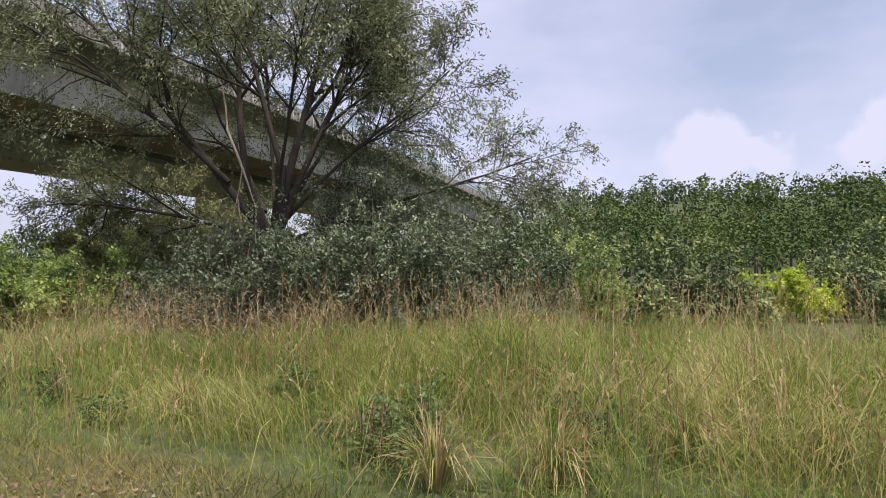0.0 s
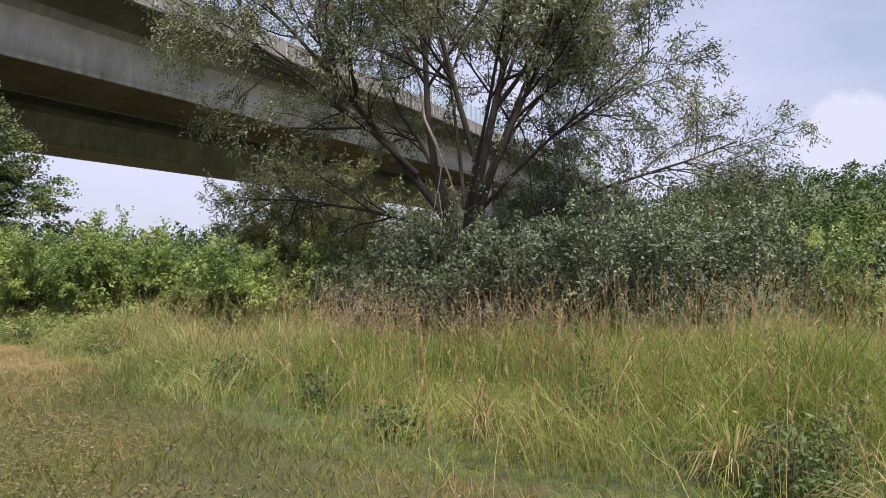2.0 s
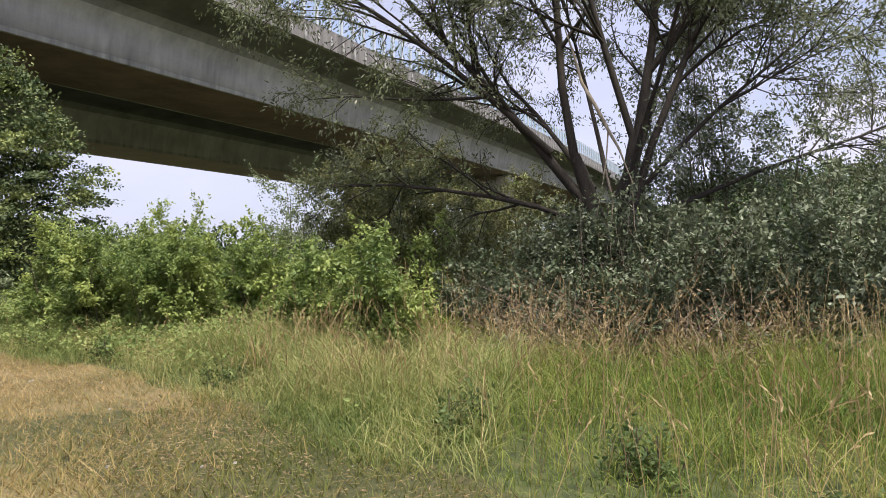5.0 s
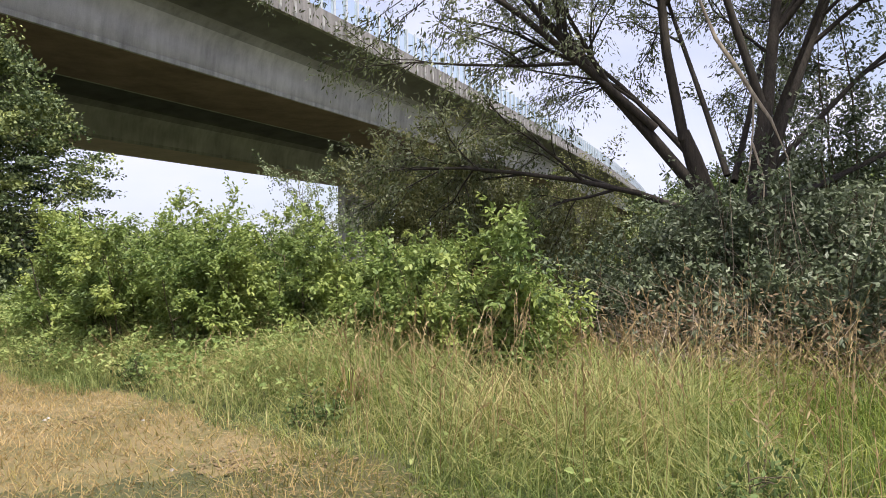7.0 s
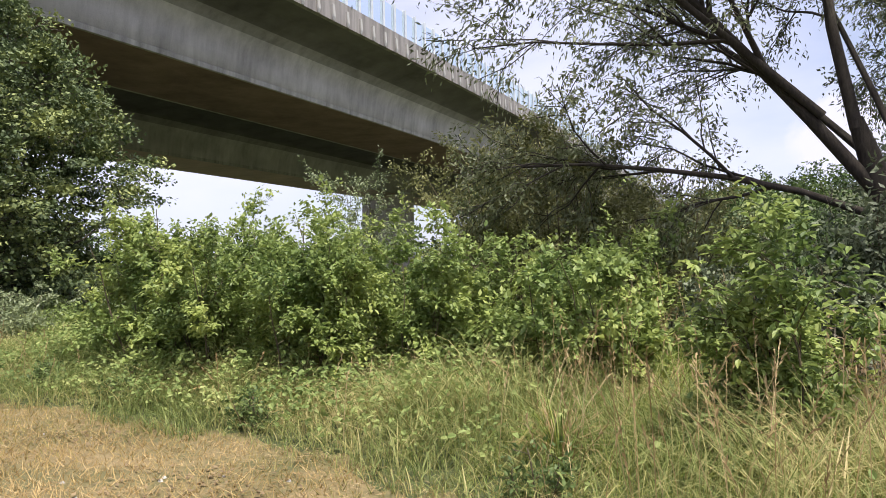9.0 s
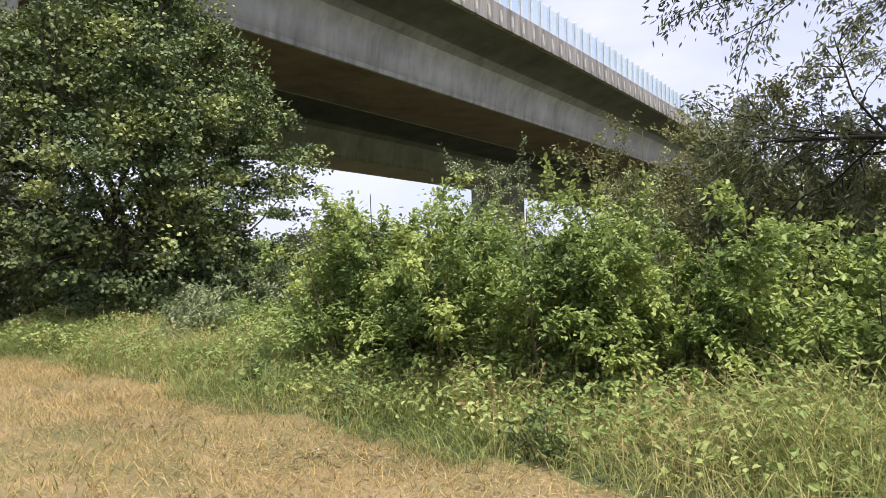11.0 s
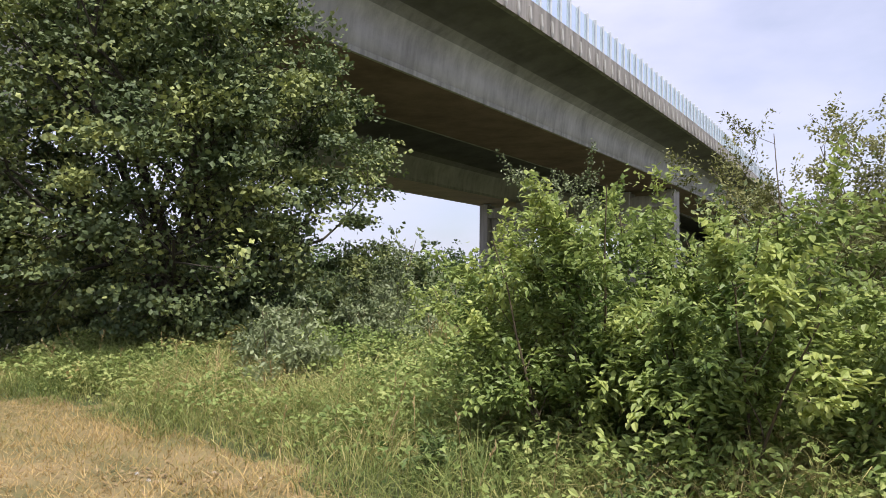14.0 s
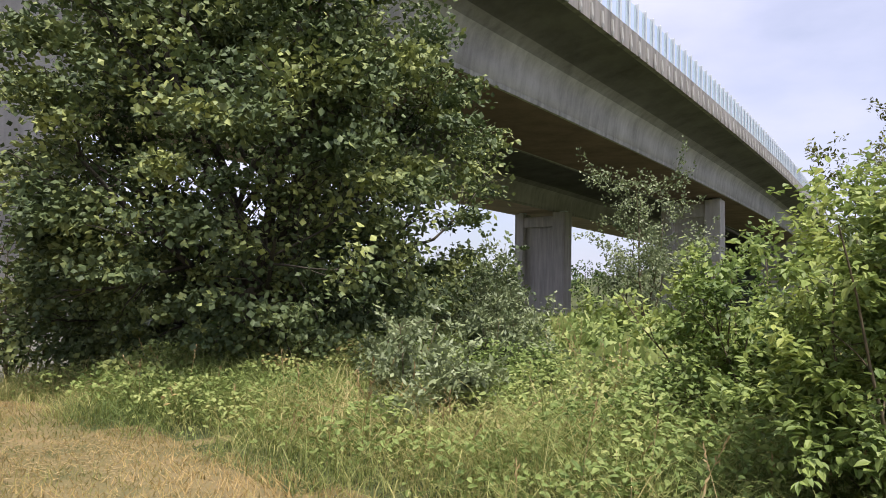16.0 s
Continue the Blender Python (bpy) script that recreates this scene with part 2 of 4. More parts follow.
def leaves(rng, pos, axis, length, width, up=0.5, spread=0.7):
    """Folded four-cornered leaves at pos, pointing along axis with scatter. up: how far their faces turn to the sky."""
    n = len(pos)
    a = unit(axis + rng.normal(0, spread, (n, 3)))
    nrm = rng.normal(0, 1, (n, 3)) * (1 - up) + np.array([0, 0, 1.0]) * up
    side = unit(np.cross(a, nrm))
    face = np.cross(side, a)
    ln = (length * rng.uniform(0.6, 1.25, n))[:, None]
    wd = (width * rng.uniform(0.7, 1.2, n))[:, None] * 0.5
    mid = pos + a * ln * 0.45 - face * wd * 0.35
    v = np.empty((n, 4, 3))
    v[:, 0] = pos
    v[:, 1] = mid + side * wd
    v[:, 2] = pos + a * ln - face * ln * 0.12
    v[:, 3] = mid - side * wd
    return v.reshape(-1, 3), np.arange(n * 4).reshape(n, 4)


def broad_leaves(rng, pos, axis, length, width, up=0.5, spread=0.7):
    """Ovate leaves, folded along the midrib, two quads each."""
    n = len(pos)
    a = unit(axis + rng.normal(0, spread, (n, 3)))
    nrm = rng.normal(0, 1, (n, 3)) * (1 - up) + np.array([0, 0, 1.0]) * up
    side = unit(np.cross(a, nrm))
    face = np.cross(side, a)
    ln = (length * rng.uniform(0.6, 1.25, n))[:, None]
    wd = (width * rng.uniform(0.75, 1.2, n))[:, None] * 0.5
    v = np.empty((n, 6, 3))
    v[:, 0] = pos
    v[:, 1] = pos + a * ln * 0.3 + side * wd * 0.95 + face * wd * 0.3
    v[:, 2] = pos + a * ln * 0.68 + side * wd * 0.7 + face * wd * 0.1
    v[:, 3] = pos + a * ln - face * ln * 0.16
    v[:, 4] = pos + a * ln * 0.68 - side * wd * 0.7 + face * wd * 0.1
    v[:, 5] = pos + a * ln * 0.3 - side * wd * 0.95 + face * wd * 0.3
    k = np.arange(n)[:, None] * 6
    return v.reshape(-1, 3), np.concatenate([k + np.array([0, 1, 2, 3]), k + np.array([0, 3, 4, 5])])


def branch(rng, out, tips, start, direction, length, radius, level, spec):
    """One branch and, from it, its children. Twigs of the last level are noted in tips."""
    k = 5 if level == 0 else 4
    pts, rad = [Vector(start)], [radius]
    d = Vector(direction).normalized()
    for i in range(k):
        bend = spec["bend"][level]
        lift = spec["lift"][level]
        d = (d + Vector((rng.normal(0, bend), rng.normal(0, bend), rng.normal(0, bend) + lift))).normalized()
        pts.append(pts[-1] + d * (length / k))
        rad.append(radius * (1 - (i + 1) / k * 0.72))
    out.append((pts, rad, level))
    last = level == spec["levels"] - 1
    if last:
        tips.append(pts)
        return
    if level >= 1:
        tips.append(pts[2:])
    for j in range(spec["children"][level]):
        f = rng.uniform(spec["from"][level], 1.0)
        i = min(int(f * k), k - 1)
        p = pts[i].lerp(pts[i + 1], f * k - i)
        along = (pts[i + 1] - pts[i]).normalized()
        side = Vector((rng.normal(), rng.normal(), rng.normal() * 0.7)).normalized()
        side = (side - along * side.dot(along)).normalized()
        angle = rng.uniform(*spec["angle"][level])
        nd = along * math.cos(angle) + side * math.sin(angle)
        branch(rng, out, tips, p, nd, length * rng.uniform(*spec["shorter"][level]) * (1.15 - 0.5 * f), rad[i] * 0.6, level + 1, spec)


def scatter_on(rng, tips, count, jitter):
    """count places along the twigs, and the way each twig runs there."""
    a, b = [], []
    for pts in tips:
        for p, q in zip(pts[:-1], pts[1:]):
            a.append(p)
            b.append(q)
    a, b = np.array([tuple(p) for p in a]), np.array([tuple(p) for p in b])
    w = np.linalg.norm(b - a, axis=1)
    i = rng.choice(len(a), count, p=w / w.sum())
    f = rng.uniform(0, 1, (count, 1)) ** 0.8
    pos = a[i] + (b[i] - a[i]) * f + rng.normal(0, jitter, (count, 3))
    return pos, unit(b[i] - a[i])


def branches_mesh(name, out, mat, parent, levels, least=0.0, sides=6, label=""):
    v, f = [], []
    for pts, rad, level in out:
        if level in levels:
            tube(v, f, pts, [max(r, least) for r in rad], sides if level < 2 else 3)
    if not f:
        return None
    return mesh_object(name, [tuple(p) for p in v], f, mat, parent, label, True)


def empty(name, at, label, category, group="", kind=""):
    ob = new(name)
    ob.location = at
    ob.empty_display_size = 0.2
    return tagged(ob, label, category, group, kind)


def ground_height(x, y):
    """Nearly flat meadow; the ground falls under the bridges and rises to a wooded hill far off."""
    x, y = np.asarray(x, float), np.asarray(y, float)
    o = (x + 12) * -0.942 + (y - 7) * 0.336
    s = (x + 12) * 0.336 + (y - 7) * 0.942
    def step(v, a, b):
        t = np.clip((v - a) / (b - a), 0, 1)
        return t * t * (3 - 2 * t)
    dip = -1.4 * step(o, 13, 22) * (1 - step(o, 70, 110))
    dip = dip - 4.5 * step(s, 34, 66) * step(o, 6, 20) * (1 - step(o, 70, 110)) * (1 - step(s, 130, 200))
    r = np.hypot(x, y)
    az = np.degrees(np.arctan2(x, y))
    hill = 22 * step(r, 70, 300) * step(az, -14, 16) * (1 - step(az, 100, 150)) + 4 * step(r, 90, 300)
    small = 0.03 * np.sin(x * 0.9 + 1.3) * np.cos(y * 0.7) * (r < 60)
    return dip * (s > -60) + hill + small

EDGE = [(14.0, -2.5), (6.0, 1.2), (2.0, 3.2), (0.0, 4.2), (-1.8, 4.95), (-3.4, 5.6), (-5.3, 6.9), (-6.5, 7.7), (-8.1, 9.0), (-9.8, 10.4), (-11.0, 11.0), (-13.9, 12.3), (-15.4, 12.7), (-16.8, 13.35), (-19.3, 14.5), (-22.0, 15.3), (-30.0, 17.5), (-45.0, 21.0)]


def beyond_edge(x, y):
    """How far, along y, a place lies beyond the mowing edge."""
    ex, ey = np.array(EDGE)[::-1].T
    wob = 0.18 * np.sin(x * 2.1) + 0.12 * np.sin(x * 5.3 + 1)
    return y - np.interp(x, ex, ey) - wob


# ---- ground ----


def build_ground():
    """One sheet, fine near the walk and coarse towards the horizon."""
    rings = np.concatenate([np.linspace(0.0, 24, 100), np.linspace(25, 40, 20), np.geomspace(42, 3000, 50)])
    turns = 180
    v, f = [], []
    for r in rings:
        a = np.arange(turns) * 2 * math.pi / turns
        x, y = -8 + r * np.cos(a), 8 + r * np.sin(a)
        v.append(np.stack([x, y, ground_height(x, y)], 1))
    v = np.concatenate(v)
    for i in range(len(rings) - 1):
        for k in range(turns):
            a, b = i * turns + k, i * turns + (k + 1) % turns
            f.append((a, b, b + turns, a + turns))
    m, t, b = material("meadow_soil", 0.95)
    co = t.nodes.new("ShaderNodeTexCoord")
    n1 = add(t, "ShaderNodeTexNoise", Scale=0.55, Detail=6.0, Roughness=0.6)
    n2 = add(t, "ShaderNodeTexNoise", Scale=14.0, Detail=6.0, Roughness=0.7)
    for n in (n1, n2):
        t.links.new(co.outputs["Object"], n.inputs["Vector"])
    mx = add(t, "ShaderNodeMixRGB", Fac=0.5)
    t.links.new(n1.outputs["Fac"], mx.inputs["Color1"])
    t.links.new(n2.outputs["Fac"], mx.inputs["Color2"])
    r = ramp(t, mx.outputs["Color"], [(0.32, (0.035, 0.042, 0.015)), (0.47, (0.065, 0.068, 0.024)), (0.57, (0.10, 0.084, 0.036)), (0.7, (0.165, 0.125, 0.062))])
    t.links.new(r.outputs["Color"], b.inputs["Base Color"])
    bump = add(t, "ShaderNodeBump", Strength=0.8, Distance=0.03)
    t.links.new(n2.outputs["Fac"], bump.inputs["Height"])
    t.links.new(bump.outputs["Normal"], b.inputs["Normal"])
    ob = mesh_object("ground", v, f, m, smooth=True)
    # leaf mould and green growth where nothing is mown
    m2, t2, b2 = material("overgrown_soil", 0.95)
    co2 = t2.nodes.new("ShaderNodeTexCoord")
    n3 = add(t2, "ShaderNodeTexNoise", Scale=5.0, Detail=8.0, Roughness=0.7)
    t2.links.new(co2.outputs["Object"], n3.inputs["Vector"])
    r2 = ramp(t2, n3.outputs["Fac"], [(0.3, (0.025, 0.03, 0.012)), (0.5, (0.06, 0.075, 0.022)), (0.7, (0.12, 0.11, 0.04))])
    t2.links.new(r2.outputs["Color"], b2.inputs["Base Color"])
    ob.data.materials.append(m2)
    c = np.array([v[list(q)].mean(axis=0) for q in f])
    m3, t3, b3 = material("straw_covered_soil", 0.95)
    co3 = t3.nodes.new("ShaderNodeTexCoord")
    n4 = add(t3, "ShaderNodeTexNoise", Scale=1.6, Detail=7.0, Roughness=0.65)
    n5 = add(t3, "ShaderNodeTexNoise", Scale=45.0, Detail=5.0, Roughness=0.7)
    mx3 = add(t3, "ShaderNodeMixRGB", Fac=0.4)
    for n, key in ((n4, "Color1"), (n5, "Color2")):
        t3.links.new(co3.outputs["Object"], n.inputs["Vector"])
        t3.links.new(n.outputs["Fac"], mx3.inputs[key])
    r3 = ramp(t3, mx3.outputs["Color"], [(0.34, (0.07, 0.078, 0.028)), (0.46, (0.13, 0.11, 0.045)), (0.6, (0.235, 0.17, 0.085))])
    t3.links.new(r3.outputs["Color"], b3.inputs["Base Color"])
    ob.data.materials.append(m3)
    past = beyond_edge(c[:, 0], c[:, 1])
    dry = (c[:, 0] + 1.6 * np.sin(c[:, 1] * 1.7) < -9.2) & (past > -4.2 + 0.5 * np.sin(c[:, 0] * 2.3))
    ob.data.polygons.foreach_set("material_index", np.where(past > 0.25, 1, np.where(dry, 2, 0)).astype(np.int32))
    tagged(ob, "meadow ground of dry soil and short grass", "ground", kind="structure")


build_ground()

# ---- the two road bridges ----
BRIDGE_ORIGIN = Vector((-12.0, 7.0, 0.0))
BRIDGE_WAY = Vector((math.cos(radians(70.37)), math.sin(radians(70.37)), 0))
BRIDGE_SIDE = Vector((-BRIDGE_WAY.y, BRIDGE_WAY.x, 0))
CURVE = 0.00075


def on_bridge(s, o, z):
    p = BRIDGE_ORIGIN + BRIDGE_WAY * s + BRIDGE_SIDE * (o + 0.5 * CURVE * s * s)
    return (p.x, p.y, z - 0.00135 * s)


STATIONS = [-120 + 6 * i for i in range(61)]


def sweep(profile, stations, smooth=()):
    """A bmesh of the profile [(offset, height)...] swept along the bridge, with its ends closed."""
    bm = bmesh.new()
    rows = [[bm.verts.new(on_bridge(s, o, z)) for o, z in profile] for s in stations]
    n = len(profile)
    for a, b in zip(rows[:-1], rows[1:]):
        for k in range(n):
            face = bm.faces.new((a[k], a[(k + 1) % n], b[(k + 1) % n], b[k]))
            face.smooth = k in smooth
    bm.faces.new(rows[0])
    bm.faces.new(list(reversed(rows[-1])))
    bmesh.ops.recalc_face_normals(bm, faces=bm.faces)
    return bm


def haunch(edge, box, zb, zt):
    """Underside of one cantilever, curving smoothly down into the web: from the deck's edge to the girder's foot."""
    way = 1 if box > edge else -1
    reach = abs(box - edge)
    pts = [(edge + way * 0.25, zt + 0.02), (edge + way * reach * 0.45, zt - 0.22)]
    for i in range(13):
        a = radians(5 + 6.9 * i)
        pts.append((box - way * (0.14 + 1.7 * (1 - math.sin(a))), zb + 0.95 + (zt - 0.42 - zb - 0.95) * math.cos(a)))
    pts.append((box + way * 0.02, zb))
    return pts


def box_on_bridge(bm, s0, s1, o0, o1, z0, z1, chamfer=0.0):
    """A block given by stations, offsets and heights, its upright edges chamfered."""
    c = chamfer
    outline = [(s0 + c, o0), (s1 - c, o0), (s1, o0 + c), (s1, o1 - c), (s1 - c, o1), (s0 + c, o1), (s0, o1 - c), (s0, o0 + c)] if c else [(s0, o0), (s1, o0), (s1, o1), (s0, o1)]
    low = [bm.verts.new(on_bridge(s, o, z0)) for s, o in outline]
    top = [bm.verts.new(on_bridge(s, o, z1)) for s, o in outline]
    n = len(outline)
    made = [bm.faces.new(low[::-1]), bm.faces.new(top)]
    for k in range(n):
        made.append(bm.faces.new((low[k], low[(k + 1) % n], top[(k + 1) % n], top[k])))
    bmesh.ops.recalc_face_normals(bm, faces=made)


def build_bridge(label, edge, box0, box1, far, zb, zt, railed, under):
    """A box-girder bridge: girder, deck slab with tapering cantilevers, coping, barrier posts."""
    thing = empty("road_bridge", on_bridge(0, box0, 0), label, "bridge", "road bridges")
    inv = Matrix.Translation(thing.location).inverted()

    def put(name, bm, mat, label=""):
        bm.transform(inv)
        return part(name, bm, mat, thing, label)
    near, beyond = haunch(edge, box0, zb, zt), haunch(far, box1, zb, zt)
    k, m = len(near), len(near) + len(beyond)
    body = near + beyond[::-1] + [(far - 0.25, zt + 0.45), (edge + 0.25, zt + 0.45)]
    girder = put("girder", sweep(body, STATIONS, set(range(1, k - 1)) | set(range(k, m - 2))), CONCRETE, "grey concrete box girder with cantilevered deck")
    girder.data.materials.append(CONCRETE_DECK_SHADE)
    girder.data.materials.append(CONCRETE_HALF_SHADE)
    # painted shade: darkest under the cantilever, middle tone in the haunch, web plain
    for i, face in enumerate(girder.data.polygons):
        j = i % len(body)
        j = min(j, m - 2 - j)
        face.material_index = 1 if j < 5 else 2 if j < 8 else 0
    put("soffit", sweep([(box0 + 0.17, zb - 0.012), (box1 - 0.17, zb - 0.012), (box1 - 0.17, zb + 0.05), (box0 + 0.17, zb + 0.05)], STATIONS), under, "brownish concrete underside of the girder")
    put("girder_edge", sweep([(box0 - 0.02, zb - 0.02), (box0 + 0.16, zb - 0.02), (box0 + 0.16, zb + 0.22), (box0 - 0.05, zb + 0.22)], STATIONS), CONCRETE_EDGE, "pale lower edge of the girder")
    put("far_girder_edge", sweep([(box1 - 0.16, zb - 0.02), (box1 + 0.02, zb - 0.02), (box1 + 0.05, zb + 0.22), (box1 - 0.16, zb + 0.22)], STATIONS), CONCRETE_EDGE, "pale lower edge of the girder")
    coping = put("coping", sweep([(edge, zt), (edge + 0.3, zt), (edge + 0.3, zt + 1.25), (edge, zt + 1.25)], STATIONS), CONCRETE_COPING, "stained grey concrete coping")
    put("far_coping", sweep([(far - 0.3, zt), (far, zt), (far, zt + 1.25), (far - 0.3, zt + 1.25)], STATIONS), CONCRETE_EDGE)
    if railed:
        post_bm = bmesh.new()

        def plate(x0, x1, y0, y1, z0, z1, round_top=0.0):
            outline = [(x0, z0), (x1, z0), (x1, z1 - round_top), (x1 - round_top * 0.6, z1), (x0 + round_top * 0.6, z1), (x0, z1 - round_top)] if round_top else [(x0, z0), (x1, z0), (x1, z1), (x0, z1)]
            a = [post_bm.verts.new((x, y0, z)) for x, z in outline]
            b = [post_bm.verts.new((x, y1, z)) for x, z in outline]
            post_bm.faces.new(a)
            post_bm.faces.new(b[::-1])
            for q in range(len(outline)):
                post_bm.faces.new((a[q], b[q], b[(q + 1) % len(outline)], a[(q + 1) % len(outline)]))
        plate(-0.10, 0.10, 0.10, 0.125, -0.6, 1.8, 0.06)
        plate(-0.10, 0.10, -0.10, -0.075, 0.0, 1.8, 0.06)
        plate(-0.012, 0.012, -0.075, 0.10, 0.0, 1.77)
        bmesh.ops.recalc_face_normals(post_bm, faces=post_bm.faces)
        post_me = bpy.data.meshes.new("post")
        post_bm.to_mesh(post_me)
        post_bm.free()
        post_me.materials.append(POST_METAL)
        br_bm = bmesh.new()
        ring = [(-0.09, -0.07), (0.09, -0.07), (0.09, 0.03), (-0.09, 0.03)]
        low = [br_bm.verts.new((a * 0.7, b * 0.6 - 0.02, 0.0)) for a, b in ring]
        mid = [br_bm.verts.new((a, b - 0.04, 0.2)) for a, b in ring]
        top = [br_bm.verts.new((a, b, 0.85)) for a, b in ring]
        for lo, hi in ((low, mid), (mid, top)):
            for k in range(4):
                br_bm.faces.new((lo[k], lo[(k + 1) % 4], hi[(k + 1) % 4], hi[k]))
        br_bm.faces.new(low[::-1])
        br_bm.faces.new(top)
        br_me = bpy.data.meshes.new("bracket")
        br_bm.to_mesh(br_me)
        br_bm.free()
        br_me.materials.append(CONCRETE_EDGE)
        turn = math.atan2(BRIDGE_WAY.y, BRIDGE_WAY.x)
        s = 3.0
        while s < 190:
            p = Vector(on_bridge(s, edge + 0.1, zt + 1.25)) - thing.location
            q = Vector(on_bridge(s, edge - 0.02, zt)) - thing.location
            a = turn + math.atan(CURVE * s)
            post = new("post", post_me)
            post.parent = thing
            post.matrix_basis = Matrix.Translation(p) @ Matrix.Rotation(a, 4, "Z")
            br = new("bracket", br_me)
            br.parent = coping
            br.matrix_basis = Matrix.Translation(q) @ Matrix.Rotation(a, 4, "Z")
            s += 1.27
        glass = sweep([(edge + 0.14, zt + 1.27), (edge + 0.16, zt + 1.27), (edge + 0.16, zt + 2.9), (edge + 0.14, zt + 2.9)], STATIONS[20:])
        pane = put("screen_pane", glass, SCREEN_GLASS, "clear bluish noise screen glass")
        pane.visible_shadow = False
    return thing


POST_METAL, _t, _b = material("galvanised_post", 0.5)
_b.inputs["Metallic"].default_value = 0.2
_n = add(_t, "ShaderNodeTexNoise", Scale=8.0, Detail=3.0)
_r = ramp(_t, _n.outputs["Fac"], [(0.3, (0.55, 0.58, 0.60)), (0.7, (0.78, 0.81, 0.83))])
_t.links.new(_r.outputs["Color"], _b.inputs["Base Color"])
SCREEN_GLASS, _t, _b = material("screen_glass", 0.05)
_tr = add(_t, "ShaderNodeBsdfTransparent")
_tr.inputs["Color"].default_value = (0.90, 0.955, 0.985, 1)
_gl = add(_t, "ShaderNodeBsdfGlossy", Roughness=0.08)
_mx = add(_t, "ShaderNodeMixShader", Fac=0.03)
_t.links.new(_tr.outputs[0], _mx.inputs[1])
_t.links.new(_gl.outputs[0], _mx.inputs[2])
_t.links.new(_mx.outputs[0], _t.nodes["Material Output"].inputs["Surface"])

build_bridge("grey concrete box-girder road bridge with glass noise screen", 18.65, 22.63, 29.6, 36.6, 11.44, 14.66, True, CONCRETE_SHADED_SOFFIT)
build_bridge("second grey concrete road bridge running alongside", 36.9, 43.6, 50.1, 55.0, 11.1, 14.4, False, CONCRETE_LIT_SOFFIT)


def build_pier(s, o0, o1, ztop, label):
    """A wall pier: two end ribs, a set-back web between them, a bearing ledge and two bearings."""
    base = on_bridge(s, (o0 + o1) / 2, 0)
    gz = float(ground_height(base[0], base[1]))
    thing = empty("bridge_pier", (base[0], base[1], gz), label, "pier", "bridge piers")
    inv = Matrix.Translation(thing.location).inverted()
    def put(name, blocks, mat, chamfer=0.0, label=""):
        bm = bmesh.new()
        for b in blocks:
            box_on_bridge(bm, *b, chamfer)
        bm.transform(inv)
        return part(name, bm, mat, thing, label)
    low = gz - 0.6
    d = 1.1
    put("rib", [(s - d, s + d, o0, o0 + 1.65, low, ztop)], CONCRETE_PIER, 0.06)
    put("rib", [(s - d, s + d, o1 - 1.25, o1, low, ztop)], CONCRETE_PIER, 0.06)
    put("web", [(s - d + 0.8, s + d - 0.8, o0 + 1.2, o1 - 1.2, low, ztop - 0.35)], CONCRETE_PIER)
    put("ledge", [(s - d + 0.12, s + d - 0.12, o0 + 1.2, o1 - 1.2, ztop - 1.75, ztop - 0.55)], CONCRETE_PIER)
    for o in (o0 + 0.6, o1 - 0.6):
        put("bearing", [(s - 0.35, s + 0.35, o - 0.4, o + 0.4, ztop, ztop + 0.22)], POST_METAL)


for _s in (8.2, 75.6, 141.0):
    build_pier(_s, 23.3, 29.6, 11.2, "tall grey concrete pier with ribbed edges under the bridge")
for _s in (6.6, 75.6, 141.0):
    build_pier(_s, 41.6, 48.7, 10.86, "tall grey concrete pier under the second bridge")

# ---- far woods ----


